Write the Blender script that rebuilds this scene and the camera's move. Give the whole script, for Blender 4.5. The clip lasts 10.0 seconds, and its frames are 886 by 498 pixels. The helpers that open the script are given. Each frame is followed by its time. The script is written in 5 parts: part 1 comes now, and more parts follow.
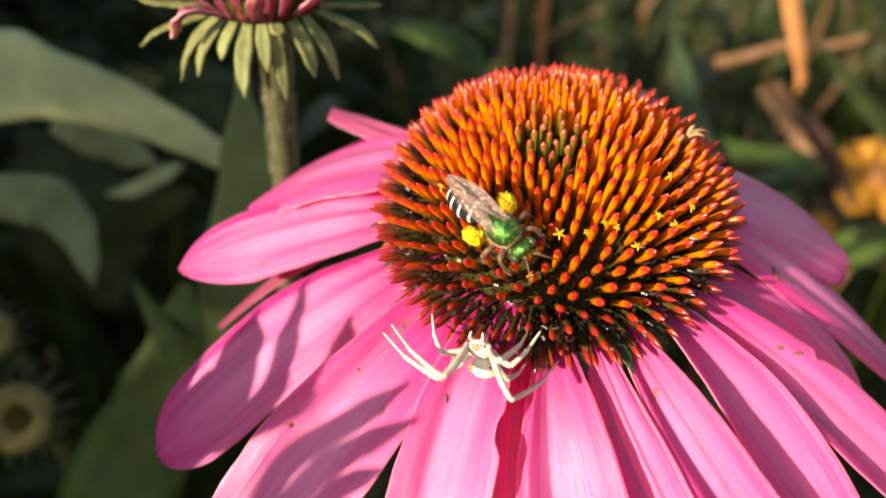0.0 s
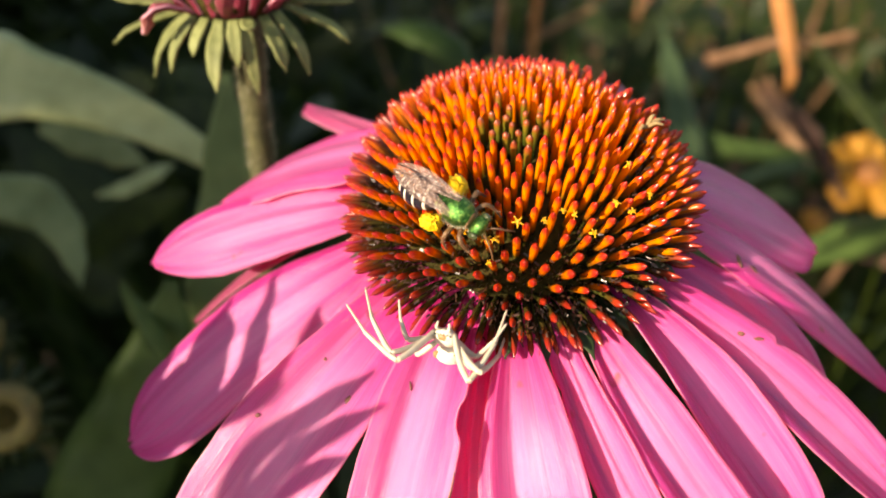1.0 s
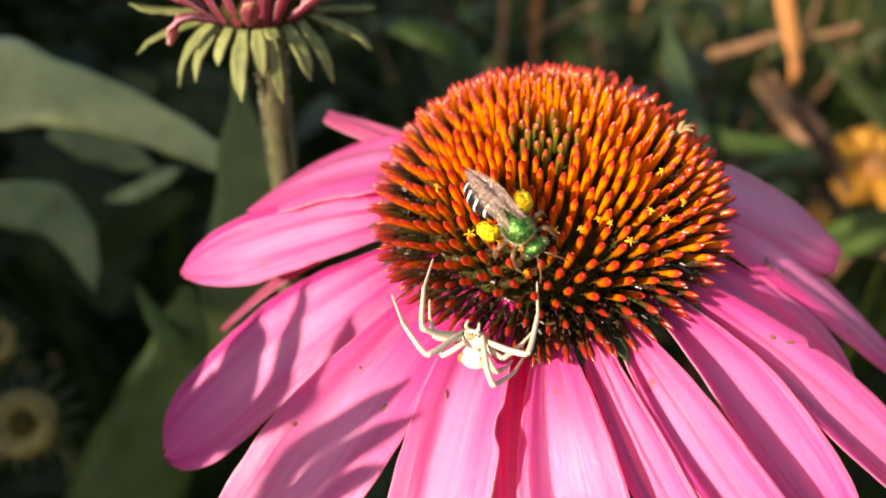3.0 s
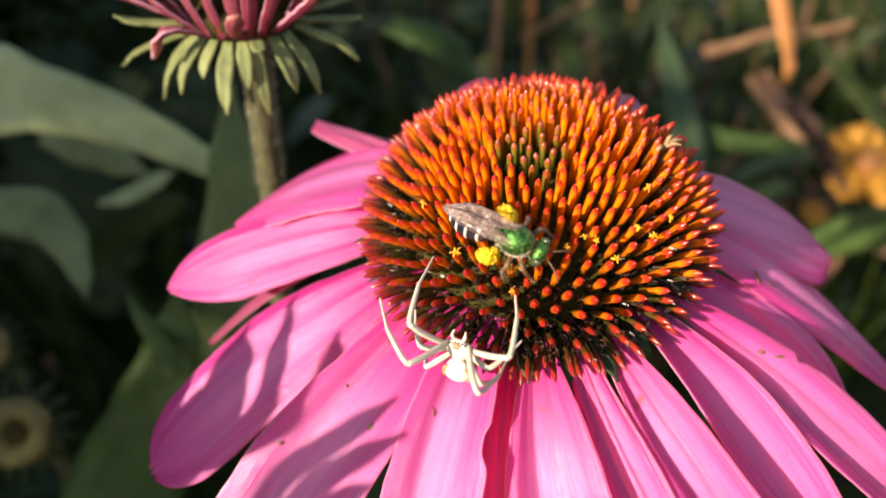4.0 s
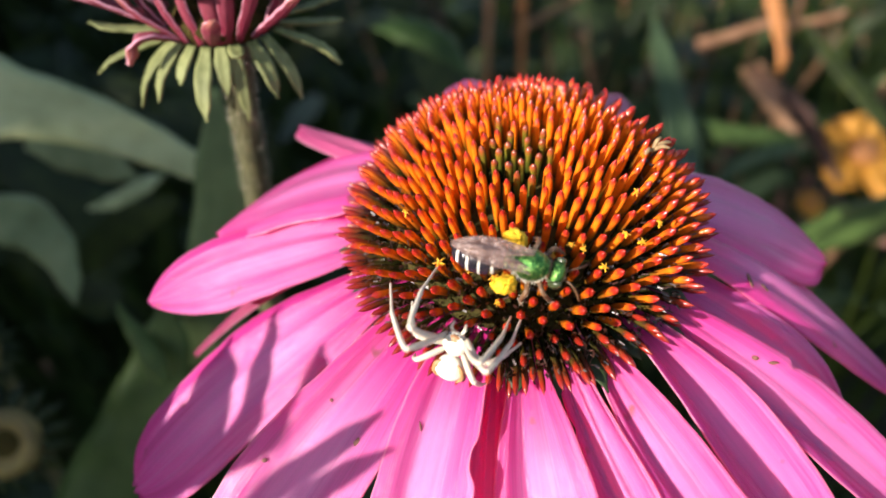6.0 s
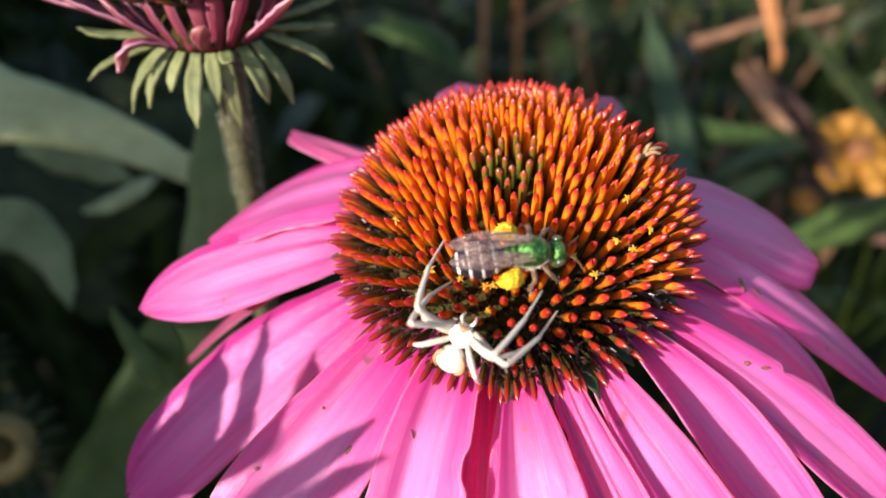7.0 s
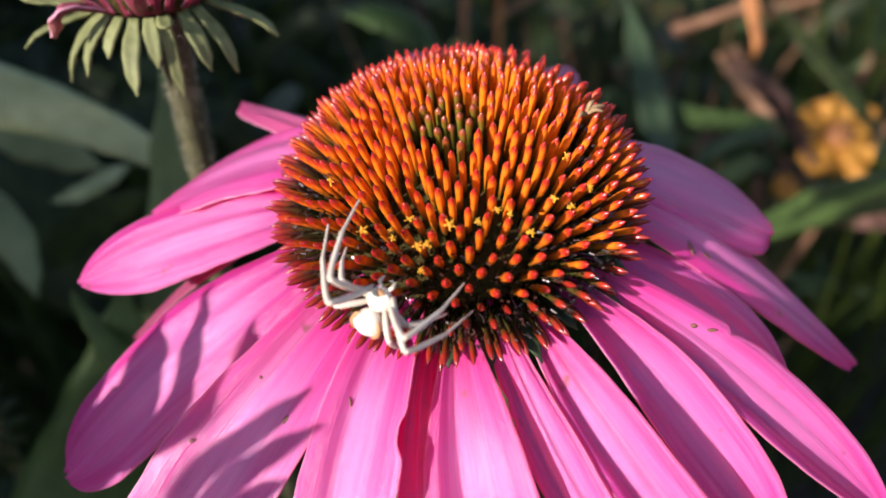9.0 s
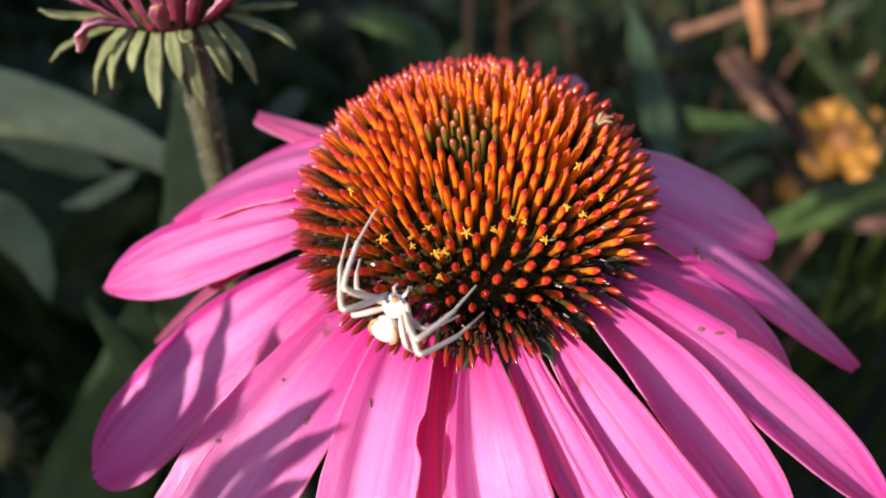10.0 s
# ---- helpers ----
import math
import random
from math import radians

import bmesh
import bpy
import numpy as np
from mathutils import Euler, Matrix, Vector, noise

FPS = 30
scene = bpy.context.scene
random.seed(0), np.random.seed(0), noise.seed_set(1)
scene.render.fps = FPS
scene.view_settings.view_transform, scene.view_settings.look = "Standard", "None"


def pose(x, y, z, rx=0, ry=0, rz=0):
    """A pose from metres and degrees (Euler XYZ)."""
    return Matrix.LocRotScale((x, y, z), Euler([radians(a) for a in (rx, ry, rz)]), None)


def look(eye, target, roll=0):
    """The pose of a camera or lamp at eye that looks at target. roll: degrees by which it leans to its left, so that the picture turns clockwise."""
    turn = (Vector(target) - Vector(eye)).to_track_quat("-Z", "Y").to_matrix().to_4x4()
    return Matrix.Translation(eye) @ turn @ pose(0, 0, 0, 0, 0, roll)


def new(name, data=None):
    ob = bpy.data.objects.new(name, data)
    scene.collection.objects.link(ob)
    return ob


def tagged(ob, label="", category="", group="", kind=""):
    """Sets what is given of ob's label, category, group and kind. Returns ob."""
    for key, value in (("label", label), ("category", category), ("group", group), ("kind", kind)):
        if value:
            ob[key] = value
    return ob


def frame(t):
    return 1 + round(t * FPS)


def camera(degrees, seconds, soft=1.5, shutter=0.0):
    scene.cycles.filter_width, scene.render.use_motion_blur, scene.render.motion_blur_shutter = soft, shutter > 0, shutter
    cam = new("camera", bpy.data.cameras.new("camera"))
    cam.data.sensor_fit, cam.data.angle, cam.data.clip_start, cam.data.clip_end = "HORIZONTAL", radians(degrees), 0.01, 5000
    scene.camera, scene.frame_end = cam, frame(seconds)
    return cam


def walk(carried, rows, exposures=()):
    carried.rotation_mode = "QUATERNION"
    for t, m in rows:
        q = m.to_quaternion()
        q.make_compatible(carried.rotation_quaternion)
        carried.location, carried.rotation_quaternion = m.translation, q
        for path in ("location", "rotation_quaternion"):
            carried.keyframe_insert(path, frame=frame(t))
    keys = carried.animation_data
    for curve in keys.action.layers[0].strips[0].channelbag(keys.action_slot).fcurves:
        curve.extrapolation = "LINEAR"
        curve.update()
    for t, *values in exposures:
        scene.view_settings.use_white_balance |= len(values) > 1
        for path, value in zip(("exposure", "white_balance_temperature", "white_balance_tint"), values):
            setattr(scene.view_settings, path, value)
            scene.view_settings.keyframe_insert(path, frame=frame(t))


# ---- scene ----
cam = camera(67.7, 10.0, soft=1.7)
cam.data.dof.use_dof = True
cam.data.dof.focus_distance = 0.064
cam.data.dof.aperture_fstop = 15.5
METRES, EYE, TILT, LEAN, TURN = 0.045, 0.7, -38.0, 0.0, 0.0
ROWS = [
    (0.0, 0.0, 0.0, 0.0, -0.0, -0.0, 0.0),
    (0.5, 0.0448, -0.0001, -0.0173, -0.1, -0.06, 0.26),
    (1.0, 0.0811, -0.0184, -0.0257, -0.06, 0.07, 0.48),
    (1.5, 0.0457, -0.0281, 0.0456, 0.01, 0.04, 0.53),
    (2.0, 0.0181, -0.0278, 0.0232, 0.03, 0.06, 0.89),
    (2.5, -0.0057, -0.029, 0.0024, -0.01, -0.04, 1.06),
    (4.0, 0.0306, -0.0155, 0.0504, -0.31, -0.59, 1.66),
    (4.5, 0.0065, -0.0382, 0.1574, -0.34, -0.49, 1.83),
    (5.0, -0.04, -0.0364, 0.115, -0.3, -0.55, 2.22),
    (5.5, -0.0256, 0.0117, 0.0889, -0.37, -0.71, 2.51),
    (6.0, 0.0618, 0.0241, 0.0805, -0.55, -1.0, 2.66),
    (7.5, 0.0929, 0.0395, 0.1126, -0.88, -1.2, 3.19),
    (8.0, 0.1672, 0.0644, 0.1059, -1.16, -1.38, 3.41),
    (8.5, 0.1663, 0.0684, 0.0436, -1.38, -1.53, 3.63),
    (9.0, 0.1877, 0.0653, 0.0204, -1.61, -1.62, 3.57),
    (9.5, 0.1975, 0.0397, 0.0208, -1.58, -1.57, 3.69),
    (10.0, 0.1577, 0.0124, 0.0338, -1.37, -1.41, 3.75),
]
walk(cam, [(t, pose(0, 0, EYE, TILT, LEAN, TURN) @ pose(METRES * x, METRES * y, METRES * z, 90 + pitch, roll, yaw)) for t, x, y, z, yaw, pitch, roll in ROWS],
     exposures=[(0.0, 1.41, 8750, 10), (2.5, 1.41, 8650, 10), (4.0, 1.35, 7650, 11), (5.5, 1.34, 6800, 12), (7.5, 1.24, 6450, 17), (10.0, 1.08, 6350, 21)])

# ---- light: a clear sky and the sun from the side ----
SUN_EL, SUN_AZ = 23.0, 216.0          # degrees above the ground; direction to the sun, from +x towards +y
to_sun = Vector((math.cos(radians(SUN_EL)) * math.cos(radians(SUN_AZ)), math.cos(radians(SUN_EL)) * math.sin(radians(SUN_AZ)), math.sin(radians(SUN_EL))))
world = bpy.data.worlds.new("sky")
scene.world = world
world.use_nodes = True
wn = world.node_tree
sky = wn.nodes.new("ShaderNodeTexSky")
sky.sky_type, sky.sun_disc = "NISHITA", False
sky.sun_elevation, sky.sun_rotation = radians(SUN_EL), radians(90 - SUN_AZ)
wn.links.new(sky.outputs[0], wn.nodes["Background"].inputs[0])
wn.nodes["Background"].inputs[1].default_value = 0.104
sun_data = bpy.data.lights.new("sun", "SUN")
sun_data.energy, sun_data.angle, sun_data.color = 4.3, radians(0.8), (1.0, 0.94, 0.86)
sun = new("sun", sun_data)
sun.matrix_world = look(to_sun * 3, (0, 0, 0))

# ---- materials ----
MM = 0.001


def nodes_of(name):
    m = bpy.data.materials.new(name)
    m.use_nodes = True
    return m, m.node_tree, m.node_tree.nodes["Principled BSDF"]


def ramp_node(nt, source, stops, interpolation="LINEAR"):
    r = nt.nodes.new("ShaderNodeValToRGB")
    r.color_ramp.interpolation = interpolation
    while len(r.color_ramp.elements) < len(stops):
        r.color_ramp.elements.new(0.5)
    for e, (p, c) in zip(r.color_ramp.elements, stops):
        e.position, e.color = p, (*c, 1)
    nt.links.new(source, r.inputs[0])
    return r.outputs[0]


def noise_node(nt, scale, detail=4.0, coords="Object", stretch=(1, 1, 1), rough=0.55):
    tc, mp, nz = nt.nodes.new("ShaderNodeTexCoord"), nt.nodes.new("ShaderNodeMapping"), nt.nodes.new("ShaderNodeTexNoise")
    mp.inputs["Scale"].default_value = stretch
    nz.inputs["Scale"].default_value, nz.inputs["Detail"].default_value, nz.inputs["Roughness"].default_value = scale, detail, rough
    nt.links.new(tc.outputs[coords], mp.inputs[0])
    nt.links.new(mp.outputs[0], nz.inputs["Vector"])
    return nz.outputs["Fac"]


def mix_node(nt, kind, fac, a, b):
    """A colour mix; fac, a and b are sockets, numbers or colours."""
    m = nt.nodes.new("ShaderNodeMix")
    m.data_type, m.blend_type = "RGBA", kind
    for socket, v in ((m.inputs[0], fac), (m.inputs[6], a), (m.inputs[7], b)):
        if isinstance(v, (int, float)):
            socket.default_value = v
        elif isinstance(v, tuple):
            socket.default_value = (*v, 1)
        else:
            nt.links.new(v, socket)
    return m.outputs[2]


def bump_node(nt, bsdf, height, strength, distance):
    b = nt.nodes.new("ShaderNodeBump")
    b.inputs["Strength"].default_value, b.inputs["Distance"].default_value = strength, distance
    nt.links.new(height, b.inputs["Height"])
    nt.links.new(b.outputs[0], bsdf.inputs["Normal"])


def translucent(nt, bsdf, colour, share):
    """Thin leaf or petal: part of the light goes through to the other side."""
    tr, mx, out = nt.nodes.new("ShaderNodeBsdfTranslucent"), nt.nodes.new("ShaderNodeMixShader"), nt.nodes["Material Output"]
    nt.links.new(colour, tr.inputs["Color"])
    mx.inputs[0].default_value = share
    nt.links.new(bsdf.outputs[0], mx.inputs[1])
    nt.links.new(tr.outputs[0], mx.inputs[2])
    nt.links.new(mx.outputs[0], out.inputs[0])


def simple(name, stops, scale=300.0, rough=0.5, bump=0.3, distance=0.0002, thin=0.0, metal=0.0, stretch=(1, 1, 1), spec=0.5, random_tint=0.0):
    """Two-scale mottled surface with relief; stops: colours from dark to light."""
    m, nt, p = nodes_of(name)
    n = noise_node(nt, scale, 6, stretch=stretch)
    big = noise_node(nt, scale * 0.17, 3)
    c = ramp_node(nt, n, [(0.25 + 0.5 * i / max(1, len(stops) - 1), s) for i, s in enumerate(stops)])
    shade = ramp_node(nt, big, [(0.3, (0.7, 0.7, 0.7)), (0.7, (1.15, 1.15, 1.15))])
    c = mix_node(nt, "MULTIPLY", 0.8, c, shade)
    if random_tint:
        info = nt.nodes.new("ShaderNodeObjectInfo")
        geo = nt.nodes.new("ShaderNodeNewGeometry")
        add = nt.nodes.new("ShaderNodeMath")
        add.operation = "ADD"
        nt.links.new(info.outputs["Random"], add.inputs[0])
        nt.links.new(geo.outputs["Random Per Island"], add.inputs[1])
        half = nt.nodes.new("ShaderNodeMath")
        half.operation = "FRACT"
        nt.links.new(add.outputs[0], half.inputs[0])
        tint = ramp_node(nt, half.outputs[0], [(0.0, (1 - random_tint, 1 - random_tint * 0.7, 1 - random_tint)), (0.5, (1, 1, 1)), (1.0, (1 + random_tint, 1 + random_tint * 0.5, 1 - random_tint * 0.5))])
        c = mix_node(nt, "MULTIPLY", 1.0, c, tint)
    nt.links.new(c, p.inputs["Base Color"])
    p.inputs["Roughness"].default_value, p.inputs["Metallic"].default_value = rough, metal
    p.inputs["Specular IOR Level"].default_value = spec
    if bump:
        bump_node(nt, p, n, bump, distance)
    if thin:
        translucent(nt, p, c, thin)
    return m


def petal_material(name, dark, mid, light, thin=0.28, rough=0.5, clear=0.0, tip=None):
    """Satin petal: fine veins along its length (UV y), broad paler streaks and small blemishes."""
    m, nt, p = nodes_of(name)
    veins = noise_node(nt, 1.0, 5, "UV", (70, 1.6, 1), 0.65)
    broad = noise_node(nt, 1.0, 3, "UV", (5.5, 1.0, 1), 0.6)
    c = ramp_node(nt, broad, [(0.25, dark), (0.5, mid), (0.8, light)])
    v = ramp_node(nt, veins, [(0.32, (0.72, 0.62, 0.74)), (0.5, (1, 1, 1)), (0.7, (1.12, 1.25, 1.12))])
    c = mix_node(nt, "MULTIPLY", 0.9, c, v)
    info = nt.nodes.new("ShaderNodeObjectInfo")
    tint = ramp_node(nt, info.outputs["Random"], [(0.0, (0.92, 0.85, 0.95)), (1.0, (1.06, 1.1, 1.03))])
    c = mix_node(nt, "MULTIPLY", 1.0, c, tint)
    uvs, sxs = nt.nodes.new("ShaderNodeTexCoord"), nt.nodes.new("ShaderNodeSeparateXYZ")
    nt.links.new(uvs.outputs["UV"], sxs.inputs[0])
    # pale middle band: the highlight of lit petals, put into the colour
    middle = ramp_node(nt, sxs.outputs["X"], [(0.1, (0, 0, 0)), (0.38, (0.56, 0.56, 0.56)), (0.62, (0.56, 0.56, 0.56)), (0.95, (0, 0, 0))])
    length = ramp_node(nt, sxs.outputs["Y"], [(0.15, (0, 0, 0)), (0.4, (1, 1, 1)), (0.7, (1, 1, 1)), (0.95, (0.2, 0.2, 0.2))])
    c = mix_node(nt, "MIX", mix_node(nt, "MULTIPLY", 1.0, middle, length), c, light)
    # lengthwise creases, deeper in colour and broken here and there
    lines = ramp_node(nt, sxs.outputs["X"], [(0.285, (0, 0, 0)), (0.305, (1, 1, 1)), (0.325, (0, 0, 0)), (0.60, (0, 0, 0)), (0.64, (1, 1, 1)), (0.665, (0, 0, 0)), (0.80, (0, 0, 0)), (0.812, (0.7, 0.7, 0.7)), (0.83, (0, 0, 0))])
    gaps = ramp_node(nt, noise_node(nt, 1.0, 3, "UV", (4, 3.2, 1), 0.6), [(0.40, (0, 0, 0)), (0.60, (0.75, 0.75, 0.75))])
    c = mix_node(nt, "MIX", mix_node(nt, "MULTIPLY", 1.0, lines, gaps), c, mix_node(nt, "MULTIPLY", 1.0, c, (0.86, 0.34, 0.62)))
    spots = noise_node(nt, 260.0, 2)
    sp = ramp_node(nt, spots, [(0.70, (0, 0, 0)), (0.76, (1, 1, 1))])
    c = mix_node(nt, "MIX", sp, c, (0.42, 0.10, 0.16))
    # the foot of the petal is deeper red
    tc, sx = nt.nodes.new("ShaderNodeTexCoord"), nt.nodes.new("ShaderNodeSeparateXYZ")
    nt.links.new(tc.outputs["UV"], sx.inputs[0])
    foot = ramp_node(nt, sx.outputs["Y"], [(0.05, (1, 1, 1)), (0.34, (0, 0, 0))])
    c = mix_node(nt, "MIX", foot, c, mix_node(nt, "MULTIPLY", 0.85, c, (0.95, 0.40, 0.66)))
    if tip:
        end = ramp_node(nt, sx.outputs["Y"], [(0.62, (0, 0, 0)), (0.95, (0.85, 0.85, 0.85))])
        c = mix_node(nt, "MIX", end, c, tip)
    # fine cell grain, and a thin paler margin
    grain = noise_node(nt, 1.0, 3, "UV", (150, 420, 1), 0.6)
    c = mix_node(nt, "MULTIPLY", 0.5, c, ramp_node(nt, grain, [(0.3, (0.82, 0.76, 0.82)), (0.7, (1.12, 1.16, 1.12))]))
    off, size = nt.nodes.new("ShaderNodeMath"), nt.nodes.new("ShaderNodeMath")
    off.operation, size.operation = "SUBTRACT", "ABSOLUTE"
    nt.links.new(sx.outputs["X"], off.inputs[0])
    off.inputs[1].default_value = 0.5
    nt.links.new(off.outputs[0], size.inputs[0])
    margin = ramp_node(nt, size.outputs[0], [(0.472, (0, 0, 0)), (0.5, (0.5, 0.5, 0.5))])
    c = mix_node(nt, "MIX", margin, c, (0.90, 0.48, 0.60))
    nt.links.new(c, p.inputs["Base Color"])
    p.inputs["Roughness"].default_value = rough
    p.inputs["Specular IOR Level"].default_value = 0.4
    p.inputs["Coat Weight"].default_value, p.inputs["Coat Roughness"].default_value = 0.85 if clear else 0.0, 0.31
    p.inputs["Coat IOR"].default_value = 1.65
    bump_node(nt, p, veins, 0.5, 0.0003)
    nt.links.new(p.inputs["Normal"].links[0].from_socket, p.inputs["Coat Normal"])
    translucent(nt, p, mix_node(nt, "MULTIPLY", 1.0, c, (1.0, 0.30, 0.62)), thin)
    if clear:
        # a thin petal lets some crimson light straight through
        out = nt.nodes["Material Output"]
        through_it, mx = nt.nodes.new("ShaderNodeBsdfTransparent"), nt.nodes.new("ShaderNodeMixShader")
        through_it.inputs["Color"].default_value = (1.0, 0.10, 0.36, 1)
        mx.inputs[0].default_value = clear
        nt.links.new(out.inputs[0].links[0].from_socket, mx.inputs[1])
        nt.links.new(through_it.outputs[0], mx.inputs[2])
        nt.links.new(mx.outputs[0], out.inputs[0])
    return m


def spike_material(name, foot, body, high, tip, tip_at=0.80, rough=0.27, foot_at=0.30, body_at=0.62):
    """Stiff chaffy spike, coloured along its own length (UV y, 0 to 1)."""
    m, nt, p = nodes_of(name)
    tc, sx = nt.nodes.new("ShaderNodeTexCoord"), nt.nodes.new("ShaderNodeSeparateXYZ")
    nt.links.new(tc.outputs["UV"], sx.inputs[0])
    n = noise_node(nt, 5.0, 4, "UV", (2.2, 0.6, 1))
    wob = nt.nodes.new("ShaderNodeMath")
    wob.operation = "MULTIPLY_ADD"
    nt.links.new(n, wob.inputs[0])
    wob.inputs[1].default_value = 0.14
    nt.links.new(sx.outputs["Y"], wob.inputs[2])
    c = ramp_node(nt, wob.outputs[0], [(foot_at, foot), (body_at, body), (tip_at - 0.06, high), (tip_at + 0.07, tip), (1.0, tuple(v * 0.8 for v in tip))])
    info, geo, add = nt.nodes.new("ShaderNodeObjectInfo"), nt.nodes.new("ShaderNodeNewGeometry"), nt.nodes.new("ShaderNodeMath")
    add.operation = "ADD"
    nt.links.new(info.outputs["Random"], add.inputs[0])
    nt.links.new(geo.outputs["Random Per Island"], add.inputs[1])
    part_of = nt.nodes.new("ShaderNodeMath")
    part_of.operation = "FRACT"
    nt.links.new(add.outputs[0], part_of.inputs[0])
    tint = ramp_node(nt, part_of.outputs[0], [(0.0, (0.88, 0.84, 0.85)), (0.5, (1, 1, 1)), (1.0, (1.08, 1.16, 1.1))])
    c = mix_node(nt, "MULTIPLY", 1.0, c, tint)
    fine = noise_node(nt, 9.0, 4, "UV", (3, 0.6, 1))
    c = mix_node(nt, "MULTIPLY", 0.6, c, ramp_node(nt, fine, [(0.3, (0.8, 0.74, 0.74)), (0.65, (1.1, 1.1, 1.1))]))
    nt.links.new(c, p.inputs["Base Color"])
    p.inputs["Roughness"].default_value = rough
    p.inputs["Coat Weight"].default_value, p.inputs["Coat Roughness"].default_value = 0.4, 0.16
    p.inputs["Subsurface Weight"].default_value = 0.0
    bump_node(nt, p, fine, 0.3, 0.0001)
    translucent(nt, p, c, 0.2)
    return m


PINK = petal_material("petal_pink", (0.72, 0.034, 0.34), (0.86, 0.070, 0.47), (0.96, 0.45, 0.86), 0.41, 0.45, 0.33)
# Dimmer pinks: the shade on back and underlying petals is in the colour.
PINK_BACK = petal_material("petal_pink_dimmed", (0.27, 0.024, 0.09), (0.38, 0.042, 0.15), (0.48, 0.11, 0.22), 0.25)
PINK_SHADED = petal_material("petal_underside_shaded", (0.18, 0.016, 0.05), (0.25, 0.025, 0.08), (0.32, 0.05, 0.12), 0.2)
ROSE = petal_material("young_petal_rose", (0.15, 0.016, 0.035), (0.22, 0.030, 0.055), (0.28, 0.060, 0.08), 0.12, tip=(0.46, 0.17, 0.12))
SPIKE_TOP = spike_material("spike_orange", (0.10, 0.075, 0.008), (0.90, 0.238, 0.010), (0.95, 0.225, 0.012), (0.52, 0.026, 0.016), 0.94, foot_at=0.30, body_at=0.62)
SPIKE_MID = spike_material("spike_deep_orange", (0.055, 0.052, 0.010), (0.60, 0.145, 0.008), (0.88, 0.195, 0.010), (0.52, 0.026, 0.014), 0.925, foot_at=0.50, body_at=0.80)
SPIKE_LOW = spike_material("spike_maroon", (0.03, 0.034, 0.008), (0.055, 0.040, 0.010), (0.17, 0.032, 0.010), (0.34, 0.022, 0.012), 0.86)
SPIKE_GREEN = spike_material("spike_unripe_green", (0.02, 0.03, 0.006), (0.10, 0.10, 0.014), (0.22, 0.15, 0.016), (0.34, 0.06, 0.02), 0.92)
# Dull olive of the low front; some of its shade is in the colour.
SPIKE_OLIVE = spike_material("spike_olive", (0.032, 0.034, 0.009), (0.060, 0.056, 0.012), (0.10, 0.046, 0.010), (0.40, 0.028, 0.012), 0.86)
CORE = simple("disc_core", [(0.018, 0.017, 0.006), (0.050, 0.042, 0.012), (0.080, 0.036, 0.014)], 900, 0.9, 0.9, 0.0012, spec=0.05)
BRACT = simple("bract_green", [(0.012, 0.022, 0.008), (0.035, 0.055, 0.016)], 700, 0.5, 0.5, 0.0003, 0.1, spec=0.3)
BRACT_PALE = simple("bract_pale_green", [(0.12, 0.14, 0.05), (0.29, 0.31, 0.13)], 500, 0.6, 0.4, 0.0003, 0.2, stretch=(1, 1, 0.3), spec=0.2)
STEM = simple("hairy_stem", [(0.035, 0.034, 0.012), (0.085, 0.082, 0.030)], 900, 0.7, 0.7, 0.0004, stretch=(1, 1, 0.25))
LEAF = simple("leaf_green", [(0.025, 0.048, 0.012), (0.048, 0.084, 0.022), (0.068, 0.110, 0.030)], 120, 0.5, 0.35, 0.0004, 0.22, random_tint=0.25, spec=0.2)
LEAF_PALE = simple("leaf_grey_green", [(0.24, 0.28, 0.13), (0.36, 0.40, 0.20), (0.44, 0.47, 0.26)], 110, 0.55, 0.35, 0.0004, 0.2, random_tint=0.1, spec=0.2)
LEAF_GREY = simple("leaf_soft_grey_green", [(0.11, 0.14, 0.065), (0.16, 0.195, 0.095), (0.20, 0.235, 0.12)], 110, 0.55, 0.35, 0.0004, 0.2, random_tint=0.1, spec=0.2)
MIDRIB = simple("leaf_midrib", [(0.035, 0.06, 0.02), (0.06, 0.09, 0.03)], 200, 0.6, 0.3, 0.0002)
BLADE = simple("blade_blue_green", [(0.030, 0.056, 0.024), (0.055, 0.088, 0.040)], 90, 0.5, 0.3, 0.0004, 0.25, spec=0.3)
LEAF_DULL = simple("leaf_dull_green", [(0.07, 0.105, 0.04), (0.11, 0.155, 0.062)], 110, 0.55, 0.35, 0.0004, 0.2, spec=0.2)
# Near-black greens: part of the bed's deep shade is in this colour.
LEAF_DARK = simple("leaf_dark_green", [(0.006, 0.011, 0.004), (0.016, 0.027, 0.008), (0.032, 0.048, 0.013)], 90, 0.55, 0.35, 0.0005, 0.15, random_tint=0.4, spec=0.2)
GRASS = simple("grass_green", [(0.010, 0.020, 0.006), (0.038, 0.064, 0.015)], 60, 0.5, 0.2, 0.0004, 0.25, random_tint=0.6, spec=0.2)
STRAW = simple("dry_straw", [(0.15, 0.07, 0.035), (0.36, 0.20, 0.12)], 80, 0.7, 0.4, 0.0006, 0.15, random_tint=0.3, spec=0.2)
DEAD = simple("dead_leaf_brown", [(0.05, 0.024, 0.018), (0.13, 0.062, 0.046), (0.24, 0.13, 0.095)], 70, 0.7, 0.5, 0.0006, 0.2, random_tint=0.4, spec=0.2)
ORANGE = simple("orange_stalk", [(0.36, 0.12, 0.03), (0.56, 0.25, 0.08)], 160, 0.6, 0.3, 0.0006, 0.2)
YELLOW = simple("yellow_floret", [(0.38, 0.155, 0.012), (0.58, 0.28, 0.03)], 90, 0.6, 0.3, 0.0006, 0.3)
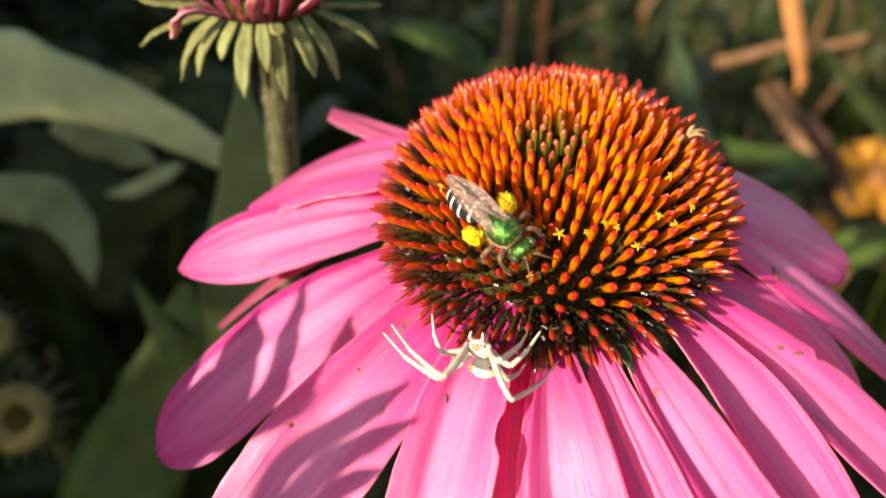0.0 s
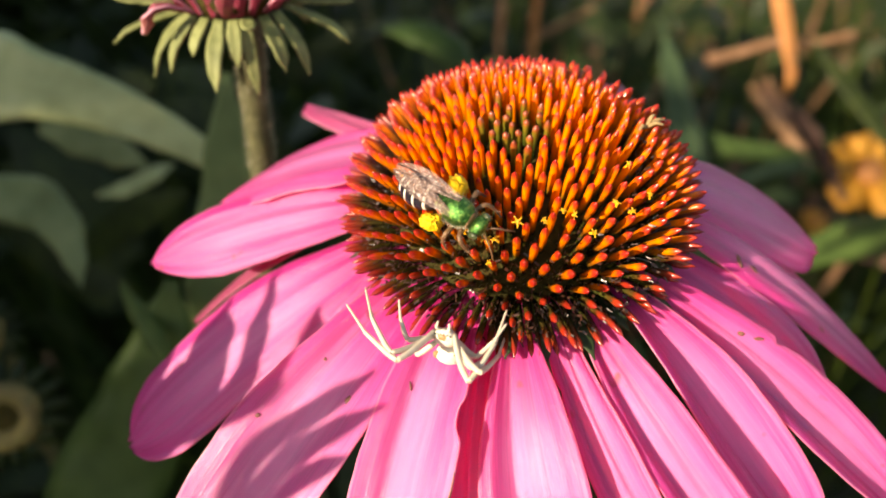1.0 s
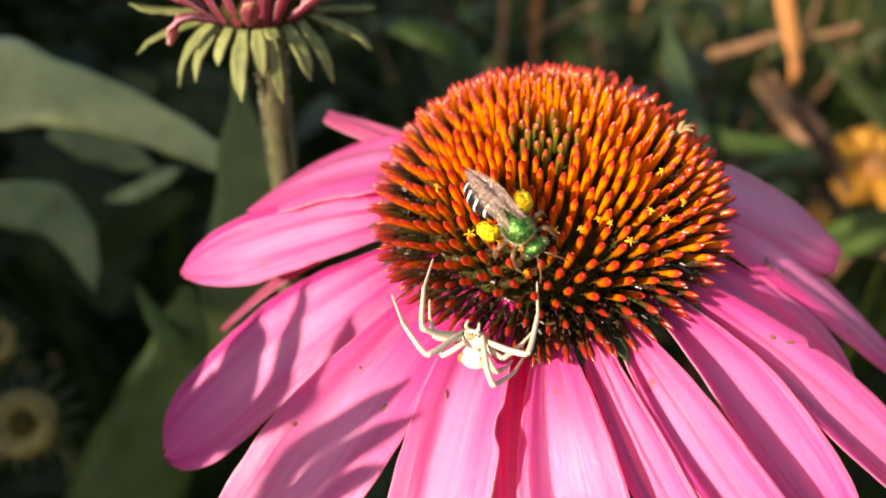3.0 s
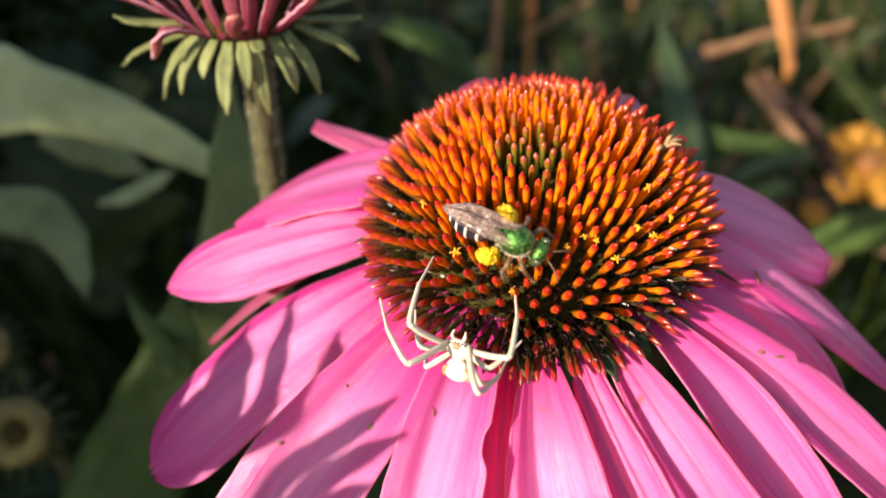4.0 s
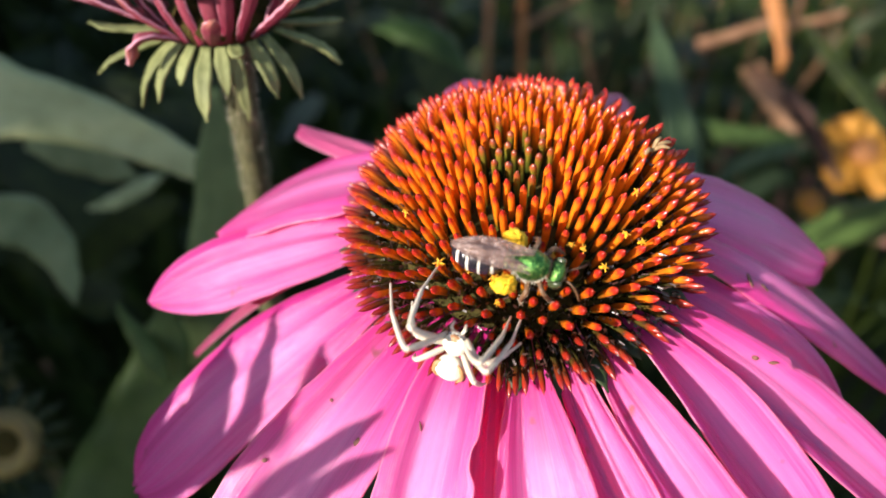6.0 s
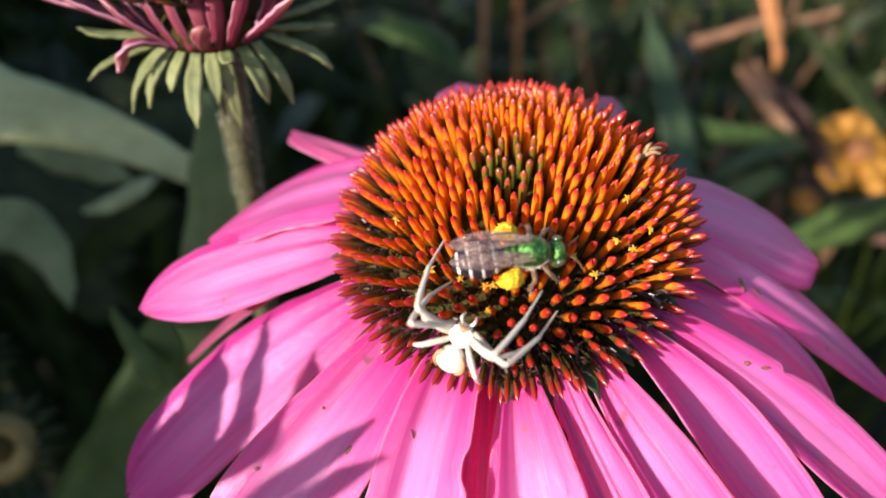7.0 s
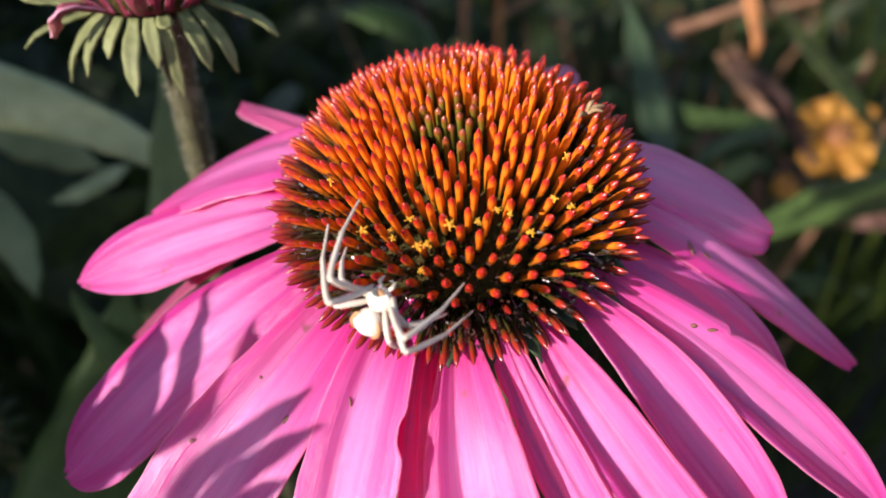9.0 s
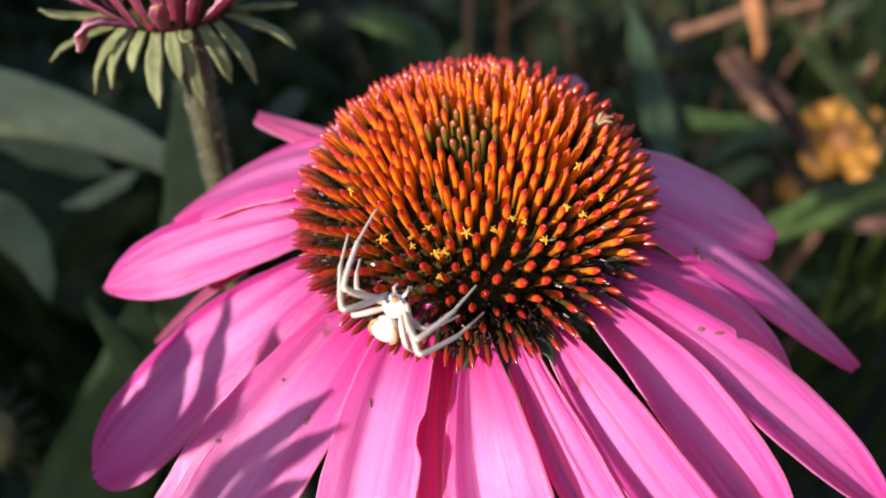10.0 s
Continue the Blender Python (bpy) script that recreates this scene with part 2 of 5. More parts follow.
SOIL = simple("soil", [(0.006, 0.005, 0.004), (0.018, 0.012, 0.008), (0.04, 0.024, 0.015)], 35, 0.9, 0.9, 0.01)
POLLEN = simple("pollen_yellow", [(0.70, 0.36, 0.006), (0.86, 0.52, 0.012)], 2500, 0.75, 0.8, 0.0002)
SPECK = simple("brown_speck", [(0.10, 0.030, 0.025), (0.24, 0.10, 0.065)], 2200, 0.8, 0.5, 0.0001)
HUSK = simple("pale_husk", [(0.16, 0.09, 0.035), (0.36, 0.24, 0.11)], 1500, 0.7, 0.5, 0.0001)
ANTHER = simple("anther_yellow", [(0.65, 0.27, 0.008), (0.85, 0.45, 0.02)], 2500, 0.6, 0.4, 0.0001)
WITHERED = simple("withered_floret", [(0.014, 0.006, 0.005), (0.035, 0.012, 0.008), (0.08, 0.032, 0.020)], 1800, 0.35, 0.3, 0.0001)
SPIDER_WHITE = simple("spider_white", [(0.66, 0.60, 0.49), (0.78, 0.73, 0.62)], 900, 0.4, 0.15, 0.0001)
SPIDER_LEG = simple("spider_leg_cream", [(0.62, 0.51, 0.38), (0.74, 0.66, 0.53)], 900, 0.38, 0.15, 0.0001, 0.15)
SPIDER_BROWN = simple("spider_band_brown", [(0.30, 0.13, 0.05), (0.46, 0.24, 0.10)], 1200, 0.5, 0.2, 0.0001)
BEE_GREEN = simple("bee_metallic_green", [(0.014, 0.060, 0.018), (0.050, 0.170, 0.036), (0.28, 0.42, 0.10)], 3200, 0.30, 1.0, 0.00016, metal=0.85)
BEE_BLACK = simple("bee_black", [(0.009, 0.008, 0.011), (0.024, 0.020, 0.028)], 1500, 0.24, 0.2, 0.0001, spec=0.4)
BEE_HAIR = simple("bee_pale_hair", [(0.42, 0.36, 0.26), (0.66, 0.60, 0.48)], 3000, 0.8, 0.8, 0.0002)
BEE_BAND = simple("bee_band_pale", [(0.46, 0.42, 0.36), (0.70, 0.66, 0.58)], 3000, 0.8, 0.8, 0.0002)
BEE_LEG = simple("bee_leg_brown", [(0.06, 0.025, 0.012), (0.20, 0.10, 0.04)], 2000, 0.5, 0.4, 0.0001)
BEE_EYE = simple("bee_eye", [(0.02, 0.03, 0.012), (0.06, 0.07, 0.03)], 3000, 0.25, 0.3, 0.0001)


def wing_material():
    """Thin smoky film with veins and a glossy sheen."""
    m, nt, p = nodes_of("bee_wing_film")
    veins = nt.nodes.new("ShaderNodeTexVoronoi")
    veins.feature = "DISTANCE_TO_EDGE"
    tc, mp = nt.nodes.new("ShaderNodeTexCoord"), nt.nodes.new("ShaderNodeMapping")
    mp.inputs["Scale"].default_value = (170, 1100, 1)
    nt.links.new(tc.outputs["Object"], mp.inputs[0])
    nt.links.new(mp.outputs[0], veins.inputs["Vector"])
    veins.inputs["Scale"].default_value = 1.0
    c = ramp_node(nt, veins.outputs["Distance"], [(0.0, (0.10, 0.05, 0.035)), (0.10, (0.30, 0.19, 0.16))])
    a = ramp_node(nt, veins.outputs["Distance"], [(0.0, (0.85, 0.85, 0.85)), (0.10, (0.32, 0.32, 0.32))])
    nt.links.new(c, p.inputs["Base Color"])
    nt.links.new(a, p.inputs["Alpha"])
    p.inputs["Roughness"].default_value = 0.3
    p.inputs["Specular IOR Level"].default_value = 0.3
    p.inputs["Coat Weight"].default_value, p.inputs["Coat Roughness"].default_value = 0.6, 0.14
    p.inputs["Coat IOR"].default_value = 1.6
    crinkle = noise_node(nt, 620.0, 4, stretch=(0.7, 1.6, 1))
    bump_node(nt, p, crinkle, 1.0, 0.0012)
    nt.links.new(p.inputs["Normal"].links[0].from_socket, p.inputs["Coat Normal"])
    return m


WING = wing_material()


# ---- mesh tools ----
def part(name, bm, material, parent=None, label="", smooth=True):
    """Links a bmesh as one mesh object under a thing or a part."""
    me = bpy.data.meshes.new(name)
    bm.to_mesh(me)
    bm.free()
    me.materials.append(material)
    if smooth:
        me.shade_smooth()
    ob = new(name, me)
    if parent is not None:
        ob.parent = parent
    if label:
        ob["label"] = label
    return ob


def empty(name, matrix, label, category, group="", kind=""):
    ob = new(name)
    ob.empty_display_size = 0.005
    ob.matrix_world = matrix
    return tagged(ob, label, category, group, kind)


def bez(points, t):
    """A point on a smooth curve through the control points (Catmull-Rom), t from 0 to 1."""
    n = len(points) - 1
    f = min(max(t, 0), 0.99999) * n
    i, u = int(f), f - int(f)
    p1, p2 = Vector(points[i]), Vector(points[i + 1])
    p0 = Vector(points[i - 1]) if i > 0 else p1 * 2 - p2
    p3 = Vector(points[i + 2]) if i + 2 <= n else p2 * 2 - p1
    return 0.5 * ((2 * p1) + (p2 - p0) * u + (2 * p0 - 5 * p1 + 4 * p2 - p3) * u * u + (3 * p1 - p0 - 3 * p2 + p3) * u ** 3)


def tube(bm, points, radii, sides=8, steps=16, wobble=0.0, caps=True):
    """A round limb along a curve; radii are spread evenly along it."""
    rings, last = [], None
    for k in range(steps + 1):
        t = k / steps
        c = bez(points, t)
        d = (bez(points, min(1, t + 0.02)) - bez(points, max(0, t - 0.02))).normalized()
        side = d.orthogonal().normalized() if last is None else (last - d * last.dot(d)).normalized()
        last = side
        up = d.cross(side)
        f = t * (len(radii) - 1)
        i = min(int(f), len(radii) - 2) if len(radii) > 1 else 0
        r = radii[i] + (radii[min(i + 1, len(radii) - 1)] - radii[i]) * (f - i)
        r *= 1 + wobble * noise.noise(c * 400)
        rings.append([bm.verts.new(c + (side * math.cos(a) + up * math.sin(a)) * r) for a in (2 * math.pi * j / sides for j in range(sides))])
    for a, b in zip(rings, rings[1:]):
        for j in range(sides):
            bm.faces.new((a[j], a[(j + 1) % sides], b[(j + 1) % sides], b[j]))
    if caps:
        bm.faces.new(rings[0][::-1])
        bm.faces.new(rings[-1])
    return bm


def ball(bm, centre, radii, segments=20, rings=14, matrix=None, lumps=0.0, freq=900):
    """An ellipsoid with an uneven surface."""
    made = bmesh.ops.create_uvsphere(bm, u_segments=segments, v_segments=rings, radius=1)["verts"]
    for v in made:
        k = 1 + lumps * noise.noise(v.co * freq * 0.003 + Vector(centre) * 1000)
        v.co = Vector((v.co.x * radii[0], v.co.y * radii[1], v.co.z * radii[2])) * k
        if matrix is not None:
            v.co = matrix @ v.co
        v.co += Vector(centre)
    return bm


def sheet(bm, grid, thickness=0.0, closed_uv=True):
    """A sheet from a grid of points (rows along its length), with its UV map and a real thickness."""
    uv = bm.loops.layers.uv.verify()
    nr, nc = len(grid), len(grid[0])
    layers = [[[bm.verts.new(p) for p in row] for row in grid]]
    normals = [[None] * nc for _ in range(nr)]
    for i in range(nr):
        for j in range(nc):
            a = Vector(grid[min(i + 1, nr - 1)][j]) - Vector(grid[max(i - 1, 0)][j])
            b = Vector(grid[i][min(j + 1, nc - 1)]) - Vector(grid[i][max(j - 1, 0)])
            n = b.cross(a)
            normals[i][j] = n.normalized() if n.length > 1e-12 else Vector((0, 0, 1))
    layers.append([[bm.verts.new(Vector(grid[i][j]) + normals[i][j] * thickness) for j in range(nc)] for i in range(nr)])

    def face(vs, uvs):
        f = bm.faces.new(vs)
        for loop, w in zip(f.loops, uvs):
            loop[uv].uv = w
    for which, L in enumerate(layers):
        for i in range(nr - 1):
            for j in range(nc - 1):
                q = [(i, j), (i, j + 1), (i + 1, j + 1), (i + 1, j)]
                if which == 1:
                    q = q[::-1]
                face([L[a][b] for a, b in q], [(b / (nc - 1), a / (nr - 1)) for a, b in q])
    border = [(0, j) for j in range(nc)] + [(i, nc - 1) for i in range(1, nr)] + [(nr - 1, j) for j in range(nc - 2, -1, -1)] + [(i, 0) for i in range(nr - 2, 0, -1)]
    for a, b in zip(border, border[1:] + border[:1]):
        face([layers[0][b[0]][b[1]], layers[0][a[0]][a[1]], layers[1][a[0]][a[1]], layers[1][b[0]][b[1]]], [(c[1] / (nc - 1), c[0] / (nr - 1)) for c in (b, a, a, b)])
    return bm


def blade(points, widths, up, camber=0.15, fold=0.0, rows=26, cols=9, wave=0.0, seed=0, thickness=0.00025, twist=0.0, freq=5.0, teeth=0.0):
    """A leaf as a bmesh: along the curve, with widths spread along it, cupped or folded at the midrib, waved at its margins."""
    grid = []
    for i in range(rows + 1):
        t = i / rows
        c = bez(points, t)
        d = (bez(points, min(1, t + 0.03)) - bez(points, max(0, t - 0.03))).normalized()
        u = Vector(up)
        side = d.cross(u).normalized()
        side = Matrix.Rotation(radians(twist) * t, 3, d) @ side
        n = side.cross(d).normalized()
        f = t * (len(widths) - 1)
        k = min(int(f), len(widths) - 2)
        w = widths[k] + (widths[k + 1] - widths[k]) * (0.5 - 0.5 * math.cos(math.pi * (f - k)))
        w *= 1 + teeth * (i % 3 - 1)
        row = []
        for j in range(cols):
            s = j / (cols - 1) * 2 - 1
            z = -camber * w * s * s + fold * w * abs(s) + wave * w * abs(s) * math.sin(freq * 2 * math.pi * t + seed + (1.5 if s > 0 else 0)) + 0.03 * w * math.cos(9 * s)
            row.append(c + side * (w * 0.5 * s) + n * z)
        grid.append(row)
    return sheet(bmesh.new(), grid, thickness)


# ---- the ground and what lies far behind ----
def build_ground():
    bm = bmesh.new()
    bmesh.ops.create_grid(bm, x_segments=90, y_segments=90, size=1)
    for v in bm.verts:
        x, y = v.co.x, v.co.y
        v.co = Vector((x * 4 + x ** 3 * 60, y * 4 + y ** 3 * 60, 0))
        v.co.z = 0.02 * noise.noise(v.co * 9) + 0.05 * noise.noise(v.co * 2)
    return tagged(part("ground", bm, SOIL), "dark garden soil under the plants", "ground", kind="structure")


# ---- the big coneflower ----
FLOWER = Matrix(((0.99838742, -0.01520777, -0.05469266, 0.01206), (0.0, 0.96344811, -0.26789503, 0.06156), (0.05676763, 0.26746303, 0.96189447, 0.65865), (0, 0, 0, 1)))
TIP_R, TIP_H, LOW_H = 19.9, 10.1, 11.0


def dome(v, a, shrink=0.0):
    """A point (in mm) and the outward way on the domed disc: v degrees from the top, a degrees round it."""
    r, h = TIP_R - shrink, (TIP_H if v <= 90 else LOW_H) - shrink
    v, a = radians(v), radians(a)
    p = Vector((r * math.sin(v) * math.cos(a), r * math.sin(v) * math.sin(a), h * math.cos(v)))
    if v < math.pi / 2:
        # the middle of the spiral sits a little behind the top
        p.y += 2.6 * math.cos(v) ** 2
        p.z = h * math.sqrt(max(0.0, 1 - (p.x ** 2 + p.y ** 2) / r ** 2))
    n = Vector((p.x / r ** 2, p.y / r ** 2, p.z / h ** 2)).normalized()
    if v < math.pi / 2 and p.x < 0:
        # one shoulder of the dome is flatter
        p.x *= 1 - 0.10 * math.sin(2 * v)
    return p, n


def spike_mesh(name, material, lean, seed, blunt=0.0):
    """One chaffy spike of unit length along z: a keeled, slightly bent prism with a sharp tip."""
    rnd = random.Random(seed)
    bm = bmesh.new()
    uv = bm.loops.layers.uv.verify()
    rings = []
    shape = [(0.0, 0.068), (0.35, 0.080), (0.68, 0.085), (0.84, 0.084 + blunt * 0.4), (0.905, 0.073 + blunt * 0.8), (0.945, 0.046 + blunt * 0.8), (0.972, 0.021 + blunt * 0.5)]
    for z, r in shape:
        bend = lean * z * z
        rings.append([bm.verts.new((bend + r * (1.12 if j == 0 else 0.95) * math.cos(a) * rnd.uniform(0.94, 1.06), r * math.sin(a), z)) for j, a in enumerate(2 * math.pi * j / 6 for j in range(6))])
    for p, q in zip(rings, rings[1:]):
        for j in range(6):
            bm.faces.new((p[j], p[(j + 1) % 6], q[(j + 1) % 6], q[j]))
    top = bm.verts.new((lean * 1.02, 0, 1.0))
    for j in range(6):
        bm.faces.new((rings[-1][j], rings[-1][(j + 1) % 6], top))
    for f in bm.faces:
        for loop in f.loops:
            loop[uv].uv = (loop.vert.co.x * 3 + loop.vert.co.y * 5 + seed * 0.37, loop.vert.co.z)
    me = bpy.data.meshes.new(name)
    bm.to_mesh(me)
    bm.free()
    me.materials.append(material)
    me.shade_smooth()
    return me


def spike_matrix(v, a, length, rnd):
    p, n = dome(v, a)
    # at the top the spikes lean in a little, below they bow down and out
    n = (n + Vector((0, 0, 0.40 - 0.27 * min(1, max(0, v - 28) / 30))) if v < 80 else n + Vector((0, 0, 0.26 if v < 92 else 0.36))).normalized()
    n = (n + Vector((rnd.uniform(-1, 1), rnd.uniform(-1, 1), rnd.uniform(-1, 1))) * 0.014).normalized()
    tip = p + n * (rnd.uniform(-0.15, 0.2 if v < 60 else 0.6) - (0.8 if 66 < v < 90 and -142 < a < -42 else 0.0))
    if v > 40:
        # towards the rim the spikes stand out further
        tip += n * 0.5 * min(1, (v - 40) / 25)
    if v < 24:
        tip -= n * (1.5 * (1 - v / 24) ** 1.0)
    foot = tip - n * length
    z = n
    x = Vector((0, 0, 1)) - z * z.z
    x = x.normalized() if x.length > 1e-3 else Vector((1, 0, 0))
    y = z.cross(x)
    m = Matrix(((x.x, y.x, z.x), (x.y, y.y, z.y), (x.z, y.z, z.z))).to_4x4()
    width = rnd.uniform(0.93, 1.08) * (4.45 + 0.3 * min(1, v / 60) - (0.5 if v > 62 else 0))
    return Matrix.Translation(foot * MM) @ m @ Matrix.Diagonal((width * MM, width * MM, length * MM, 1))


def petal_grid(az0, az1, reach, droop, lift, width, twist, curl, seed, notch=1.0, start=12.5, rows=60, cols=25, bend=1.3, bites=(), blunt=False, foot=0.34, fold=(0.0, 0.0)):
    """A ray petal in the flower's own space, as rows of points from foot to tip."""
    rnd = random.Random(seed)
    grid = []
    ph = [rnd.uniform(0, 6.28) for _ in range(6)]

    def spine(s):
        r = start + (reach - start) * s
        a = radians(az0 + (az1 - az0) * s ** bend)
        h = -2.5 + lift - droop * max(0.0, r - 13) ** 1.32
        return Vector((r * math.cos(a), r * math.sin(a), h))
    for i in range(rows + 1):
        s = i / rows
        c = spine(s)
        d = (spine(min(1.02, s + 0.02)) - spine(max(0, s - 0.02))).normalized()
        out = Vector((c.x, c.y, 0)).normalized()
        side = Vector((0, 0, 1)).cross(out)
        side = (side - d * side.dot(d)).normalized()
        side = Matrix.Rotation(radians(twist * (0.25 + 0.75 * s)), 3, d) @ side
        n = d.cross(side)
        if n.z < 0:
            n = -n
        w = width * (foot + (1 - foot) * math.sin(min(1.0, s / 0.58) * math.pi / 2) ** 1.2)
        if s > 0.66:
            w *= max(0.04, 1 - ((s - 0.66) / 0.345) ** (3.2 if blunt else 2.1)) ** (0.5 if blunt else 0.72)
        row = []
        for j in range(cols):
            x = j / (cols - 1) * 2 - 1
            bite = sum(dep * math.exp(-((s - s0) / wid) ** 4) for s0, sd, dep, wid in bites if sd * x > 0)
            edge = 1 - bite * abs(x) ** 3 + 0.012 * math.sin(47 * s + ph[4]) * abs(x) ** 3 * math.sin(13 * s + ph[5]) + 0.035 * math.sin(11 * s + ph[0] + (2 if x > 0 else 0)) * abs(x)
            ridge = 0.22 * math.cos(x * 3.0 * math.pi + ph[1] * 0.15) * math.sin(math.pi * min(1, s * 1.15)) + 0.05 * math.cos(x * 19 + ph[3])
            z = -curl * width * 0.5 * abs(x - 0.1) ** 1.6 * min(1, 0.25 + s * 1.6) + ridge + 0.18 * math.sin(7 * s + ph[2] + 2 * x) * abs(x)
            z += fold[0] * w * 0.5 * (math.sqrt((x - fold[1]) ** 2 + 0.01) - 0.1)
            back = 0.0
            if s > 0.9:
                back = notch * 0.9 * (s - 0.9) / 0.1 * (0.5 + 0.5 * math.cos(x * 3 * math.pi)) * (1 - abs(x))
            row.append((c + side * (w * 0.5 * x * edge) + n * z - d * back) * MM)
        grid.append(row)
    return grid


# foot and tip bearing, reach, droop, lift, width, twist, curl, width of the foot
PETALS = [
    (134.5, 134.8, 41.2, 0.092, -0.10, 5.9, 23, 0.5, 0.34),
    (141.1, 166.6, 39.8, 0.108, 1.55, 16.9, 18, 0.1, 0.40),
    (172.7, 181.0, 45.6, 0.064, 0.13, 10.0, -22, 0.12, 0.26),
    (168.0, 181.0, 45.5, 0.200, -0.90, 3.8, 13, 0.3, 0.34),
    (-162.8, -156.9, 51.9, 0.133, 0.55, 12.8, -7, 0.1, 0.32),
    (-137.0, -136.0, 57.1, 0.138, 0.53, 13.1, -14, -0.1, 0.40),
    (-117.2, -111.5, 42.7, 0.143, 0.65, 10.2, 9, -0.12, 0.40),
    (-106.6, -98.1, 46.1, 0.152, -1.74, 5.2, 13, -0.1, 0.27),
    (-94.9, -85.2, 51.1, 0.140, -0.23, 10.9, 2, -0.1, 0.12),
    (-81.3, -70.2, 44.5, 0.136, -0.05, 5.2, 11, -0.12, 0.33),
    (-68.5, -61.2, 46.7, 0.123, -0.30, 6.6, -3, -0.12, 0.15),
    (-49.9, -52.7, 45.7, 0.147, -0.16, 7.5, 7, -0.16, 0.20),
    (-38.6, -40.4, 51.8, 0.126, -0.12, 7.4, -5, -0.1, 0.12),
    (-23.7, -30.0, 39.5, 0.156, -1.36, 7.3, 7, 0.1, 0.34),
    (-5.9, -16.5, 50.4, 0.212, 2.35, 10.4, -19, 0.25, 0.38),
    (10.3, 0.5, 39.7, 0.199, 2.58, 13.2, -0, 0.16, 0.38),
    (58, 58, 36.5, 0.150, 0.5, 6.2, 4, 0.20, 0.34),
    (94, 95, 36.5, 0.130, 0.3, 10.0, 0, 0.15, 0.34),
]


# petals folded to a channel: how steep its sides, and where the fold lies across
FOLDS = {5: (0.22, -0.25), 6: (0.38, -0.3), 8: (0.40, -0.3), 9: (0.40, -0.35), 10: (0.55, -0.4), 11: (0.62, 0.0), 12: (0.5, -0.3), 13: (0.3, 0.0)}
# small bites in the margins: how far along, which side, depth, length
BITES = {12: ((0.455, 1, 0.30, 0.012), (0.49, 1, 0.12, 0.01)), 9: ((0.30, -1, 0.18, 0.02), (0.36, -1, 0.10, 0.015)), 4: ((0.36, 1, 0.14, 0.03), (0.42, 1, -0.06, 0.03)), 6: ((0.42, 1, 0.16, 0.05),), 10: ((0.7, -1, 0.07, 0.02),)}


def build_coneflower():
    flower = empty("coneflower", FLOWER, "pink coneflower in full bloom with an orange spiky cone", "flower")
    # the disc under the spikes
    bm = bmesh.new()
    rings = []
    for i in range(26):
        v = 2 + i * 5.6
        p0 = [dome(min(v, 142), a, 6.0)[0] for a in range(0, 360, 9)]
        rings.append([bm.verts.new(p * MM * (1 + 0.02 * noise.noise(p))) for p in p0])
    for p, q in zip(rings, rings[1:]):
        for j in range(40):
            bm.faces.new((p[j], q[j], q[(j + 1) % 40], p[(j + 1) % 40]))
    bm.faces.new(rings[0])
    bm.faces.new(rings[-1][::-1])
    part("disc", bm, CORE, flower, "dark domed disc beneath the spikes")
    # spikes in the sunflower spiral
    kinds = {k: [spike_mesh("spike", m, lean, 10 * n + i, blunt) for i, lean in enumerate((-0.02, 0.01, 0.04))] for n, (k, m, blunt) in enumerate((("top", SPIKE_TOP, -0.004), ("mid", SPIKE_MID, 0.013), ("low", SPIKE_LOW, -0.012), ("green", SPIKE_GREEN, 0.012), ("olive", SPIKE_OLIVE, 0.004)))}
    rnd = random.Random(5)
    total, made, rest = 630, 0, []
    # spread evenly over the dome's surface, denser towards the top
    steps, areas = 220, [0.0]
    for k in range(steps):
        w = radians((k + 0.5) * 0.5)
        areas.append(areas[-1] + math.sin(w) * math.hypot(TIP_R * math.cos(w), TIP_H * math.sin(w)) * (1.40 - 0.55 * min(1, 1.15 * k / steps)))

    def ring_angle(share):
        want, k = share * areas[-1], 0
        while areas[k + 1] < want:
            k += 1
        return 0.5 * (k + (want - areas[k]) / (areas[k + 1] - areas[k]))

    for i in range(total):
        v = ring_angle((i + 0.5) / total)
        a = (i * 137.50776 + 40) % 360 - 180
        if v < 10:
            kind, length = "green", 4.6
        elif v < 47:
            kind, length = "top", 6.8
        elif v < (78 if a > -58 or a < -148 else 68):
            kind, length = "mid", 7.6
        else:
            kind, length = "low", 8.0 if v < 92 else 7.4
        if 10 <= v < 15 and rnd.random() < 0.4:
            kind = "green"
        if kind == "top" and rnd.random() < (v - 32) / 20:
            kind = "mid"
        # older spikes low on the front: dull, short, thinly set, partly darkened for shade
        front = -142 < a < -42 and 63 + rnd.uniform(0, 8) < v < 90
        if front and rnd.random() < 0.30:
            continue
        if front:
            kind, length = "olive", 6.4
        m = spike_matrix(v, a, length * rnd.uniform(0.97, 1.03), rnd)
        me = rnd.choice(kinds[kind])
        # the side that is never seen stays one piece
        far = 5 < a < 175 and v > 40
        if not far and made < 300:
            ob = new("spike", me)
            ob.parent = flower
            ob.matrix_basis = m
            made += 1
        else:
            rest.append((me, m, kind))
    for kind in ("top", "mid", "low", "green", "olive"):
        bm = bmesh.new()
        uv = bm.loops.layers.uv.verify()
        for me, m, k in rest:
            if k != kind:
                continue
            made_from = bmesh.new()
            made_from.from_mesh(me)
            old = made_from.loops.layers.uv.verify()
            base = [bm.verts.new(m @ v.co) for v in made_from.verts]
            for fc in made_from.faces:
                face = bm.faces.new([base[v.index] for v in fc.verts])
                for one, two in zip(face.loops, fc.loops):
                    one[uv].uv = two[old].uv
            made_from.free()
